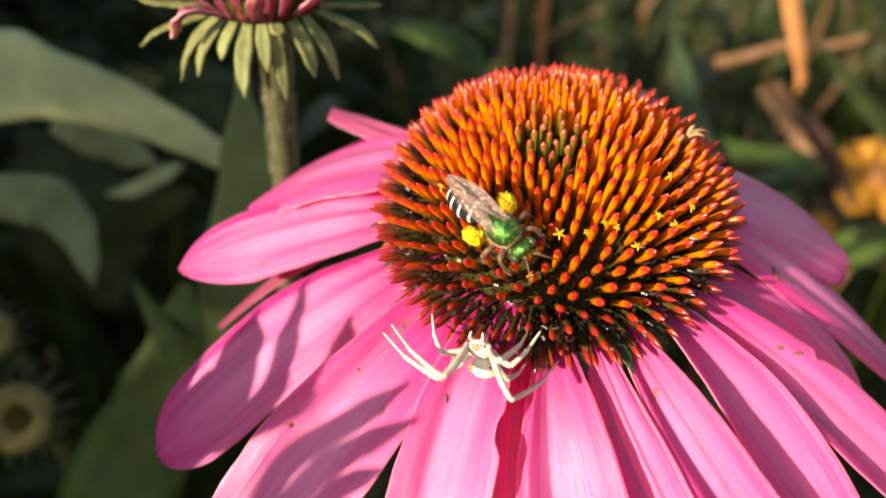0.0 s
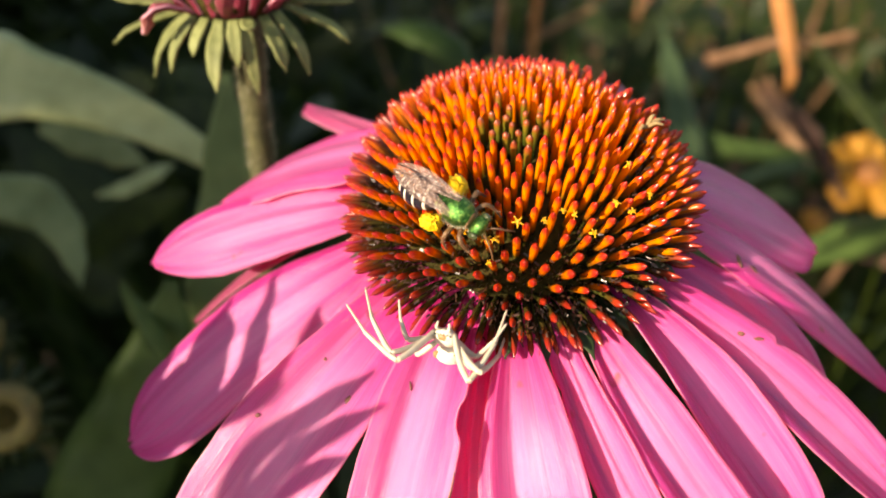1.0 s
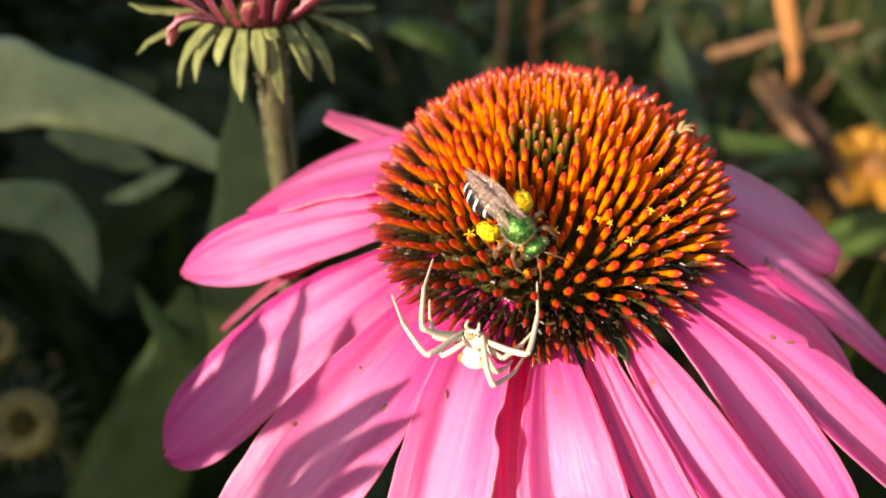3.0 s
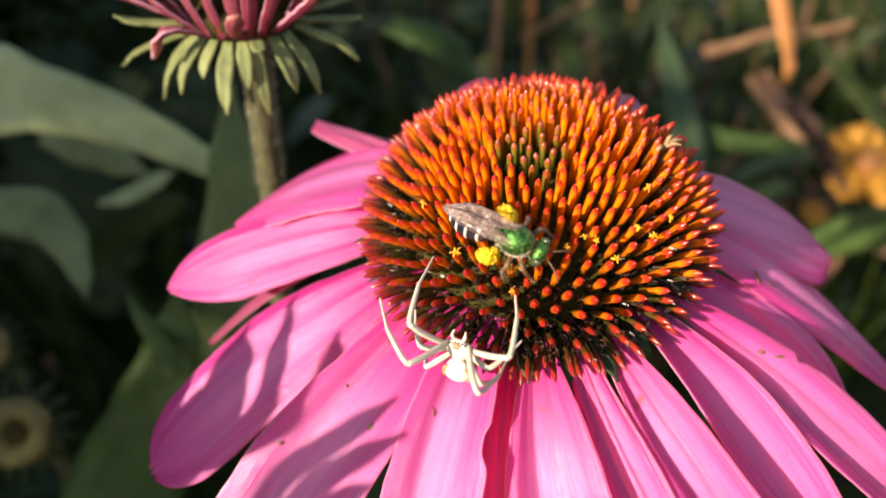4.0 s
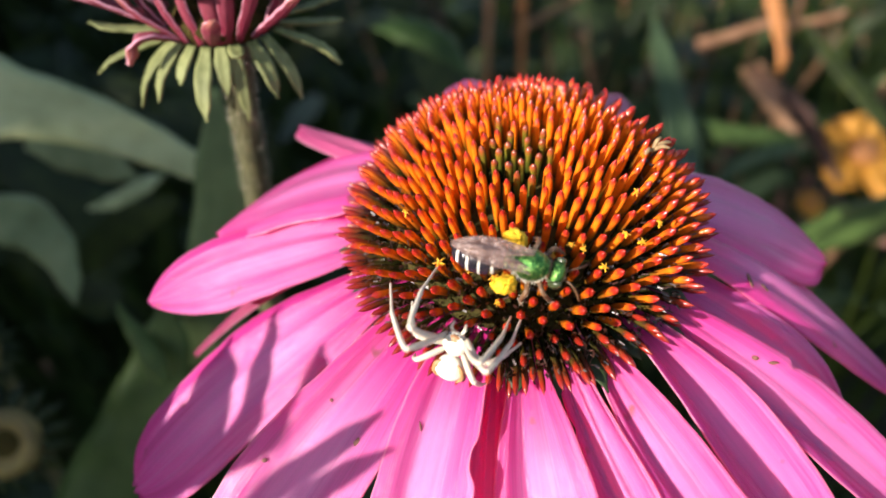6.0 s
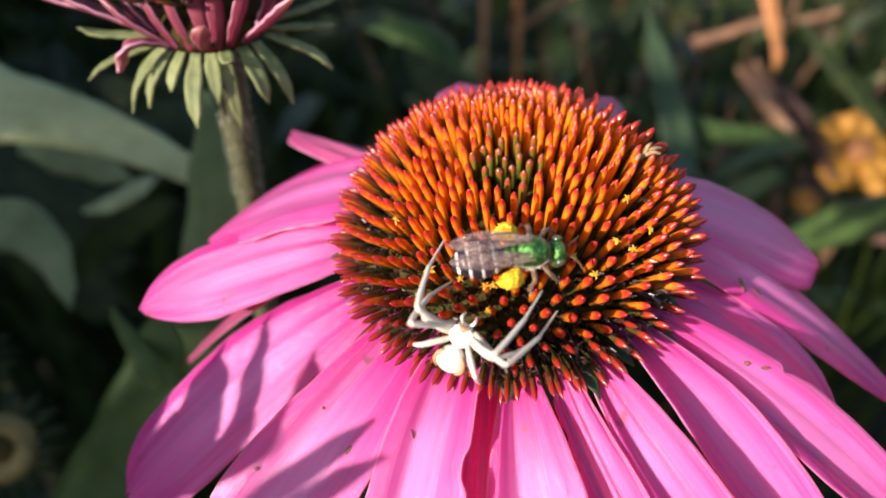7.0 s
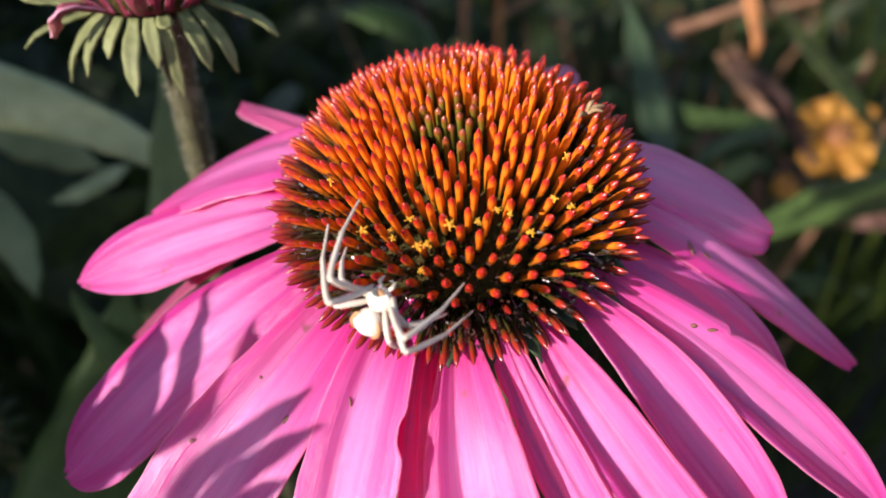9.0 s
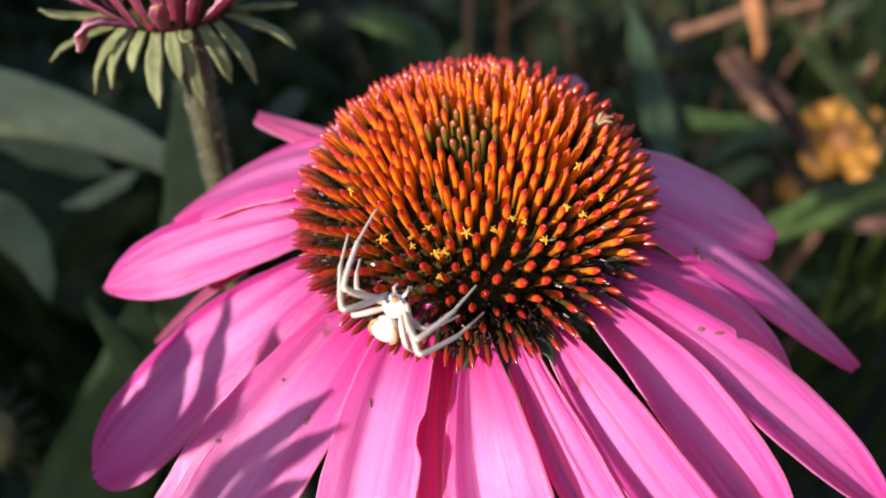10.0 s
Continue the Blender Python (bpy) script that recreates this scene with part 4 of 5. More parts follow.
def build_neighbours():
    build_neighbour_flower((-0.0345, 0.0450, 0.6325), [
        ((-0.0207, 0.0478, 0.6404), (-0.0178, 0.0523, 0.6449), (-0.0160, 0.0592, 0.6492), 0.0028),
        ((-0.0178, 0.0447, 0.6424), (-0.0133, 0.0478, 0.6462), (-0.0100, 0.0530, 0.6492), 0.0034),
        ((-0.0271, 0.0480, 0.6372), (-0.0240, 0.0530, 0.6419), (-0.0218, 0.0584, 0.6455), 0.0068),
        ((-0.0300, 0.0475, 0.6350), (-0.0270, 0.0500, 0.6385), (-0.0238, 0.0518, 0.6418), 0.0085),
        ((-0.0345, 0.0490, 0.6340), (-0.0320, 0.0535, 0.6370), (-0.0285, 0.0570, 0.6410), 0.0040),
    ], "fading coneflower whose narrow petals shade its neighbour")
    # a second unseen head, added to keep these shadow streaks apart
    build_neighbour_flower((-0.0270, 0.0300, 0.6310), [
        ((-0.0170, 0.0402, 0.6392), (-0.0091, 0.0431, 0.6439), (-0.0028, 0.0449, 0.6477), 0.0026),
        ((-0.0150, 0.0383, 0.6386), (-0.0088, 0.0406, 0.6422), (-0.0015, 0.0419, 0.6460), 0.0027),
        ((-0.0130, 0.0368, 0.6380), (-0.0088, 0.0380, 0.6406), (-0.0045, 0.0389, 0.6420), 0.0022),
    ], "second unseen coneflower added for separate petal shadows")


def build_faded_flower(centre, size, label):
    head = empty("faded_flower", Matrix.Translation(centre) @ pose(0, 0, 0, 48, 12, 0), label, "flower")
    bm = bmesh.new()
    ring = 36
    loops = []
    for k, (r, z) in enumerate(((0.15, -0.25), (0.42, -0.05), (0.62, 0.12), (0.85, 0.08), (1.0, -0.1), (0.8, -0.35), (0.1, -0.5))):
        loops.append([bm.verts.new((size * r * math.cos(a) * (1 + 0.06 * math.sin(5 * a + k)), size * r * math.sin(a), size * z)) for a in (2 * math.pi * j / ring for j in range(ring))])
    for p, q in zip(loops, loops[1:]):
        for j in range(ring):
            bm.faces.new((p[j], p[(j + 1) % ring], q[(j + 1) % ring], q[j]))
    bm.faces.new(loops[-1])
    part("disc", bm, simple("faded_disc", [(0.07, 0.05, 0.012), (0.20, 0.15, 0.035)], 300, 0.7), head)
    part("eye", ball(bmesh.new(), (0, 0, -0.12 * size), (0.42 * size, 0.42 * size, 0.14 * size)), CORE, head, "dark sunken centre")
    for i in range(16):
        a = i * 22.5
        ca, sa = math.cos(radians(a)), math.sin(radians(a))
        bm = blade([Vector((0.8 * ca, 0.8 * sa, -0.15)) * size, Vector((1.25 * ca, 1.25 * sa, -0.2)) * size, Vector((1.65 * ca, 1.65 * sa, -0.6)) * size], [0.2 * size, 0.32 * size, 0.04 * size], (0, 0, 1), 0.1, rows=10, cols=5, seed=i)
        part("bract", bm, LEAF_DARK, head)
    bm = tube(bmesh.new(), [(0, 0, -0.4 * size), (0, -size * 1.0, -3 * size), (0, -size * 7, -9 * size)], [0.2 * size, 0.2 * size], 8, 10)
    part("stem", bm, STEM, head)
    return head


def build_yellow_flower(centre, size, label):
    head = empty("yellow_flower", Matrix.Translation(centre) @ pose(0, 0, 0, 40, 0, 0), label, "flower", "yellow flowers in the grass")
    r = random.Random(int(size * 1e5))
    for i in range(17):
        a = i * 360 / 17 + r.uniform(-14, 14)
        ca, sa = math.cos(radians(a)), math.sin(radians(a))
        bm = blade([Vector((0.2 * ca, 0.2 * sa, 0)) * size, Vector((0.7 * ca, 0.7 * sa, r.uniform(-0.1, 0.2))) * size, Vector((ca, sa, 0)) * size * r.uniform(0.7, 1.05) + Vector((0, 0, r.uniform(-0.5, 0.3))) * size], [0.2 * size, 0.5 * size, 0.5 * size, 0.25 * size], (0, 0, 1), 0.3, rows=10, cols=5, seed=i, wave=0.05)
        part("petal", bm, YELLOW, head)
    part("disc", ball(bmesh.new(), (0, 0, 0.05 * size), (0.3 * size, 0.3 * size, 0.2 * size)), ORANGE, head)
    inv = (Matrix.Translation(centre) @ pose(0, 0, 0, 40, 0, 0)).inverted()
    c = Vector(centre)
    bm = tube(bmesh.new(), [(0, 0, -0.1 * size), inv @ (c + Vector((0, 0.01, -0.06))), inv @ Vector((c.x, c.y + 0.02, 0))], [0.0018, 0.0022], 7, 14)
    part("stem", bm, STEM, head)
    return head


def build_undergrowth():
    """Grass, leaves and dead stalks that fill the bed behind; too many to count."""
    r = random.Random(21)

    def strip(bm, base, top, width, sag, up):
        b, t = Vector(base), Vector(top)
        mid = (b + t) / 2 + Vector((0, 0, sag))
        side = (t - b).cross(Vector(up)).normalized()
        rows = []
        for k in range(7):
            u = k / 6
            c = bez([b, mid, t], u)
            w = width * math.sin(math.pi * min(0.97, 0.18 + 0.82 * u)) ** 0.7 * 0.5
            rows.append((bm.verts.new(c - side * w), bm.verts.new(c + Vector(up) * w * 0.25), bm.verts.new(c + side * w)))
        for p, q in zip(rows, rows[1:]):
            bm.faces.new((p[0], p[1], q[1], q[0]))
            bm.faces.new((p[1], p[2], q[2], q[1]))

    # darkened foliage stands for deep shade, the brighter small leaves for sunlit spots
    for name, mat, count, label in (("grass", GRASS, 2600, "tangle of green grass blades behind the flowers"), ("foliage", LEAF_DARK, 1500, "dense foliage in a green darkened for shade"), ("dead_grass", STRAW, 170, "dry brown stalks among the grass"), ("dead_leaves", DEAD, 130, "withered brown leaves caught in the grass"), ("herb_leaves", LEAF_DULL, 170, "small leaves in brighter green for sunlit spots")):
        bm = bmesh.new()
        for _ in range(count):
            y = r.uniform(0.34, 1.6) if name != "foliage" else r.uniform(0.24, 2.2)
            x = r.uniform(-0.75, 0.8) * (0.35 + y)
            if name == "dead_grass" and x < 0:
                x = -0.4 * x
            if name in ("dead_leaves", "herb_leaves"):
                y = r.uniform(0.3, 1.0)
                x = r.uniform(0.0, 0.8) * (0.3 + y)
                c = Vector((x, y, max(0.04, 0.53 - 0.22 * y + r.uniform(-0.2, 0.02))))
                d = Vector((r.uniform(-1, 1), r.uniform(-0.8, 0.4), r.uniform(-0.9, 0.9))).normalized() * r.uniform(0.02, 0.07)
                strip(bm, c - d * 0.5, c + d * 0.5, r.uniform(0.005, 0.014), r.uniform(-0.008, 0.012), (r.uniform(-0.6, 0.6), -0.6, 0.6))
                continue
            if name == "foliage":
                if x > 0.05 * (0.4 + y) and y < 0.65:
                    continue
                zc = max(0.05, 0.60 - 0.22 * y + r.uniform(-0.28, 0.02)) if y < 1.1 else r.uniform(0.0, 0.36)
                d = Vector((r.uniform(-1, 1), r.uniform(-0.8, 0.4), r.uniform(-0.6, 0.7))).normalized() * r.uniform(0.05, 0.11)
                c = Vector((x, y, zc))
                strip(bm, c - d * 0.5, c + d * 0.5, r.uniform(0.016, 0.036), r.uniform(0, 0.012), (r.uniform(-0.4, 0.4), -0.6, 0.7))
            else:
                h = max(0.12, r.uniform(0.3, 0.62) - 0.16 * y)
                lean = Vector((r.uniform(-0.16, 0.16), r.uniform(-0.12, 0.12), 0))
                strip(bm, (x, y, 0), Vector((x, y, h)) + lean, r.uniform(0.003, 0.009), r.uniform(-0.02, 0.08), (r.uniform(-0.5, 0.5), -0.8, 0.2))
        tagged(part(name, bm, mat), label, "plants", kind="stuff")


def build_shade_hedge():
    """Tall plants added on the sunny side to shade the bed behind the flowers."""
    r = random.Random(8)
    bm = bmesh.new()
    slope = math.tan(radians(SUN_AZ - 180))
    edge = 0.122 - 0.62 * slope
    rise = 0.62 / math.cos(radians(SUN_AZ - 180)) * math.tan(radians(SUN_EL))
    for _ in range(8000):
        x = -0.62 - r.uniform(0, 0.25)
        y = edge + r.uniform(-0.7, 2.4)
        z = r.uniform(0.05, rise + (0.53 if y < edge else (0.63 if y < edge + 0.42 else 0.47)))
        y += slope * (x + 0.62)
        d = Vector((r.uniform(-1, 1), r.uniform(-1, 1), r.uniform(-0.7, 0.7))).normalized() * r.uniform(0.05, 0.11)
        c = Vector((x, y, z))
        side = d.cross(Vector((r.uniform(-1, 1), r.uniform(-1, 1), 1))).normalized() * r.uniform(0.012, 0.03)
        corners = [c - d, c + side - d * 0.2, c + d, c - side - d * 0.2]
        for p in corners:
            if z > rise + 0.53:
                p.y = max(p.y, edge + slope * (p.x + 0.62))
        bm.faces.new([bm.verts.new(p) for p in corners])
    tagged(part("hedge", bm, LEAF_DARK), "tall leafy plants added to shade the bed", "plants", kind="stuff")


# ---- the green sweat bee ----
def basis(place, ahead, up):
    """A pose from a place, the way ahead (x) and roughly up (z)."""
    x = Vector(ahead).normalized()
    y = Vector(up).cross(x).normalized()
    z = x.cross(y)
    return Matrix.Translation(place) @ Matrix(((x.x, y.x, z.x), (x.y, y.y, z.y), (x.z, y.z, z.z))).to_4x4()


def fuzz(bm, centre, radii, count, length, rnd, where=None):
    """Short hairs standing on an ellipsoid."""
    for _ in range(count):
        d = Vector((rnd.gauss(0, 1), rnd.gauss(0, 1), rnd.gauss(0, 1))).normalized()
        if where and not where(d):
            continue
        p = Vector(centre) + Vector((d.x * radii[0], d.y * radii[1], d.z * radii[2]))
        e = p + (d + Vector((rnd.uniform(-0.5, 0.2), rnd.uniform(-0.4, 0.4), rnd.uniform(-0.3, 0.3)))) * length * rnd.uniform(0.6, 1.2)
        s = d.orthogonal().normalized() * length * 0.05
        bm.faces.new([bm.verts.new(q) for q in (p - s, p + s, e)])


def build_bee():
    bee = empty("sweat_bee", Matrix.Identity(4), "metallic green sweat bee carrying yellow pollen", "bee")
    bee.scale = (1.0, 1.0, 1.0)
    rnd = random.Random(2)
    thorax = part("thorax", ball(bmesh.new(), (0.1 * MM, 0, 0.1 * MM), (1.70 * MM, 1.42 * MM, 1.36 * MM), 32, 20, lumps=0.03), BEE_GREEN, bee, "metallic green pitted thorax")
    part("scutellum", ball(bmesh.new(), (-1.35 * MM, 0, 0.42 * MM), (0.52 * MM, 1.02 * MM, 0.72 * MM), 22, 14), BEE_GREEN, thorax)
    part("metanotum", ball(bmesh.new(), (-1.95 * MM, 0, 0.12 * MM), (0.50 * MM, 0.92 * MM, 0.70 * MM), 22, 14), BEE_GREEN, thorax)
    part("collar", ball(bmesh.new(), (1.62 * MM, 0, -0.12 * MM), (0.24 * MM, 0.92 * MM, 0.72 * MM), 20, 12), BEE_LEG, thorax, "brown collar behind the head")
    bm = bmesh.new()
    fuzz(bm, (0, 0, -0.05 * MM), (1.62 * MM, 1.36 * MM, 1.25 * MM), 1500, 0.36 * MM, rnd, lambda d: d.z < 0.35)
    tagged(part("hairs", bm, BEE_HAIR, thorax, "pale hairs round the thorax"), kind="stuff")
    # head with eyes and feelers
    bm = ball(bmesh.new(), (0, 0, 0), (0.75 * MM, 1.2 * MM, 1.05 * MM), 28, 18)
    head = part("head", bm, BEE_GREEN, bee, "metallic green head")
    head.matrix_basis = pose(2.3 * MM, 0, -0.65 * MM, 0, 32, 0)
    for s in (-1, 1):
        part("eye", ball(bmesh.new(), (0.1 * MM, s * 1.05 * MM, 0.05 * MM), (0.55 * MM, 0.42 * MM, 0.85 * MM), 18, 12), BEE_EYE, head, "dark compound eye")
        part("antenna", tube(bmesh.new(), [(0.75 * MM, s * 0.3 * MM, 0.1 * MM), (1.3 * MM, s * 0.7 * MM, 0.7 * MM), (2.2 * MM, s * 1.2 * MM, 0.55 * MM), (3.0 * MM, s * 1.7 * MM, 0.0)], [0.10 * MM, 0.09 * MM, 0.10 * MM, 0.06 * MM], 6, 14), BEE_LEG, head, "brown antenna")
    bm = bmesh.new()
    fuzz(bm, (0, 0, 0), (0.74 * MM, 1.16 * MM, 1.0 * MM), 380, 0.24 * MM, rnd, lambda d: d.x > 0.3 or d.z < 0)
    tagged(part("hairs", bm, BEE_HAIR, head), kind="stuff")
    # abdomen in black segments with pale bands between
    abdomen = new("abdomen")
    abdomen.parent = bee
    abdomen["label"] = "black abdomen with pale bands"
    abdomen.matrix_basis = pose(-2.1 * MM, 0, -0.15 * MM, 0, -4, 0)
    radii = [0.8, 1.35, 1.60, 1.68, 1.62, 1.38, 0.9, 0.2]
    length = 5.2

    def girth(x):
        f = min(max(x / length, 0), 0.9999) * (len(radii) - 1)
        i = int(f)
        u = f - i
        u = u * u * (3 - 2 * u) * 0.4 + u * 0.6
        return radii[i] + (radii[i + 1] - radii[i]) * u

    def ringed(a, b, swell):
        bm = bmesh.new()
        loops = []
        for k in range(9):
            x = a + (b - a) * k / 8
            g = girth(x) + swell * math.sin(math.pi * k / 8)
            loops.append([bm.verts.new((-x * MM, g * MM * math.cos(t), g * 0.86 * MM * math.sin(t))) for t in (2 * math.pi * j / 28 for j in range(28))])
        for p, q in zip(loops, loops[1:]):
            for j in range(28):
                bm.faces.new((p[j], p[(j + 1) % 28], q[(j + 1) % 28], q[j]))
        bm.faces.new(loops[0][::-1])
        bm.faces.new(loops[-1])
        return bm
    cuts = [0.0, 1.2, 2.35, 3.45, 4.45, 5.2]
    for a, b in zip(cuts, cuts[1:]):
        part("segment", ringed(a, b - 0.29, 0.05), BEE_BLACK, abdomen)
        if b < 5.1:
            part("band", ringed(b - 0.27, b - 0.02, 0.02), BEE_BAND, abdomen, "pale hair band")
    # legs; the hind pair carries the pollen
    for s in (-1, 1):
        for name, pts, rad in (
            ("foreleg", [(0.9, 0.8, -0.9), (1.6, 2.0, -0.6), (2.3, 2.3, -1.9), (2.8, 2.2, -2.6)], [0.26, 0.24, 0.16, 0.08]),
            ("midleg", [(0.1, 1.0, -1.0), (0.2, 2.4, -0.5), (-0.2, 2.9, -2.0), (0.1, 3.2, -3.0)], [0.28, 0.26, 0.18, 0.08]),
            ("hindleg", [(-0.9, 0.8, -0.9), (-1.4, 1.8, -0.4), (-1.9, 2.2, -1.3), (-2.9, 2.3, -2.2)], [0.3, 0.36, 0.34, 0.1]),
        ):
            leg = part(name, tube(bmesh.new(), [Vector((x, s * y, z)) * MM for x, y, z in pts], [q * MM for q in rad], 7, 16), BEE_LEG, bee)
            bm = bmesh.new()
            for k in range(12):
                c = bez([Vector((x, s * y, z)) * MM for x, y, z in pts], k / 13)
                fuzz(bm, c, (0.2 * MM,) * 3, 10, 0.22 * MM, rnd)
            tagged(part("hairs", bm, BEE_HAIR, leg), kind="stuff")
            if name == "hindleg":
                bm = ball(bmesh.new(), (-1.75 * MM, s * 2.15 * MM, -0.60 * MM), (1.08 * MM, 0.78 * MM, 0.95 * MM), 26, 18, pose(0, 0, 0, 0, 30, s * -25).to_3x3(), 0.45, 2600)
                ball(bm, (-1.35 * MM, s * 1.75 * MM, -0.45 * MM), (0.55 * MM, 0.55 * MM, 0.6 * MM), 18, 12, None, 0.5, 2600)
                ball(bm, (-2.45 * MM, s * 2.30 * MM, -1.25 * MM), (0.70 * MM, 0.42 * MM, 0.5 * MM), 18, 12, pose(0, 0, 0, 0, 40, 0).to_3x3(), 0.5, 2600)
                load = part("pollen_load", bm, POLLEN, leg, "bright yellow pollen load")
                bm = bmesh.new()
                fuzz(bm, (-1.9 * MM, s * 2.15 * MM, -0.75 * MM), (0.95 * MM, 0.66 * MM, 0.85 * MM), 260, 0.26 * MM, rnd)
                tagged(part("grains", bm, POLLEN, load), kind="stuff")
    # wings, hinged at the shoulders
    wings = []
    for s in (-1, 1):
        grid = []
        for i in range(25):
            t = i / 24
            w = 1.75 * math.sin(math.pi * min(0.985, 0.05 + 0.95 * t ** 1.5)) ** 0.6
            row = []
            for j in range(9):
                x = j / 8
                row.append(Vector((-7.3 * t, s * (0.22 * math.sin(math.pi * t) - 0.62 * t ** 0.6 - x * w + 0.42 * w), 0.10 * math.sin(9 * x + 3 * t) + 0.35 * math.sin(math.pi * t))) * MM)
            grid.append(row)
        w = part("wing", sheet(bmesh.new(), grid, 0.00003), WING, bee, "smoky transparent folded wing")
        wings.append((w, s))
    return bee, wings, abdomen


# ---- the white crab spider ----
FEMUR, SHANK = 5.3 * MM, 8.8 * MM


def build_spider():
    spider = empty("crab_spider", Matrix.Identity(4), "white crab spider with brown-edged abdomen hunting on the flower", "spider")
    bm = ball(bmesh.new(), (0, 0, 0), (1.2 * MM, 1.15 * MM, 0.8 * MM), 28, 18)
    for v in bm.verts:
        if v.co.x > 0.6 * MM:
            v.co.z += 0.15 * MM
    body = part("cephalothorax", bm, SPIDER_WHITE, spider, "glossy white head and chest")
    part("marking", ball(bmesh.new(), (0.68 * MM, 0, 0.40 * MM), (0.42 * MM, 0.62 * MM, 0.40 * MM), 18, 12), SPIDER_BROWN, body, "brown mark behind the eyes")
    for y in (-0.75, -0.45, -0.16, 0.16, 0.45, 0.75):
        part("eye", ball(bmesh.new(), ((1.1 - abs(y) * 0.3) * MM, y * MM, 0.42 * MM), (0.11 * MM,) * 3, 10, 8), BEE_BLACK, body)
    bm = ball(bmesh.new(), (0, 0, 0), (1.6 * MM, 1.45 * MM, 1.25 * MM), 30, 20)
    for v in bm.verts:
        if v.co.x < 0:
            v.co.y *= 1.14
            v.co.x *= 0.85
    belly = part("abdomen", bm, SPIDER_WHITE, spider, "plump white abdomen")
    belly.matrix_basis = pose(-2.45 * MM, 0, 0.1 * MM, 0, -8, 0)
    belly.scale = (0.86, 0.86, 0.86)
    for s in (-1, 1):
        pts = [(1.05, s * 0.95, 0.55), (0.4, s * 1.38, 0.5), (-0.5, s * 1.53, 0.42), (-1.15, s * 1.05, 0.45)]
        bm = tube(bmesh.new(), [Vector(p) * MM for p in pts], [0.10 * MM, 0.3 * MM, 0.3 * MM, 0.10 * MM], 8, 14, 0.2)
        part("stripe", bm, SPIDER_BROWN, belly, "brown side stripe")
    for s in (-1, 1):
        part("pedipalp", tube(bmesh.new(), [(1.0 * MM, s * 0.35 * MM, -0.1 * MM), (1.5 * MM, s * 0.62 * MM, 0.1 * MM), (1.9 * MM, s * 0.55 * MM, -0.35 * MM)], [0.17 * MM, 0.17 * MM, 0.10 * MM], 7, 10), SPIDER_LEG, spider)
    legs = {}
    for name in ("L1", "L2", "R1", "R2", "L3", "L4", "R3", "R4"):
        short = 0.52 if name[1] in "34" else 1.0
        f, s = FEMUR * short, SHANK * short * (0.9 if short < 1 else 1)
        bm = tube(bmesh.new(), [(0, 0, 0), (f * 0.3, 0, f * 0.03), (f * 0.7, 0, f * 0.04), (f, 0, 0)], [0.22 * MM, 0.29 * MM, 0.30 * MM, 0.25 * MM], 10, 14)
        thigh = part("leg", bm, SPIDER_LEG, spider, "cream jointed leg")
        bm = tube(bmesh.new(), [(0, 0, 0), (s * 0.14, 0, 0.03 * s), (s * 0.5, 0, 0.055 * s), (s * 0.56, 0, 0.05 * s), (s * 0.95, 0, 0.0), (s, 0, -0.01 * s)], [0.25 * MM, 0.25 * MM, 0.20 * MM, 0.15 * MM, 0.10 * MM, 0.05 * MM], 9, 22)
        shank = part("lower_leg", bm, SPIDER_LEG, thigh)
        legs[name] = (thigh, shank)
    return spider, legs


def leg_rows(hip, rows):
    """Rows for a leg and its lower part, from knee and foot places (mm, in the spider's space)."""
    upper, lower = [], []
    for t, kx, ky, kz, fx, fy, fz in rows:
        k, f = Vector((kx, ky, kz)) * MM, Vector((fx, fy, fz)) * MM
        d = (k - Vector(hip)).normalized()
        up = Vector((0, 0, 1)) if abs(d.z) < 0.9 else Vector((0, -1 if hip[1] > 0 else 1, 0.3))
        a = basis(hip, d, up)
        e = (f - k).normalized()
        knee = Vector(hip) + d * FEMUR
        b = basis(knee, e, (k - Vector(hip)).normalized() - e * e.dot(d) + Vector((0, 0, 0.01)))
        upper.append((t, a))
        lower.append((t, a.inverted() @ b))
    return upper, lower


# ---- build it all ----
build_ground()
build_coneflower()
build_young_flower()
build_leaves()
build_neighbours()
build_faded_flower((-0.1025, 0.0997, 0.5703), 0.0085, "faded yellow-green flower head with a dark centre")
build_faded_flower((-0.138, 0.1416, 0.5564), 0.0075, "small faded brownish flower head in shade")
build_yellow_flower((0.2506, 0.3259, 0.4979), 0.027, "yellow flower in the sunlit grass")
build_yellow_flower((0.40, 0.47, 0.50), 0.016, "smaller yellow flower in the grass")
build_yellow_flower((0.2233, 0.3142, 0.4721), 0.009, "small orange-yellow blossom low in the grass")
build_undergrowth()
build_shade_hedge()
bee, wings, abdomen = build_bee()
spider, legs = build_spider()


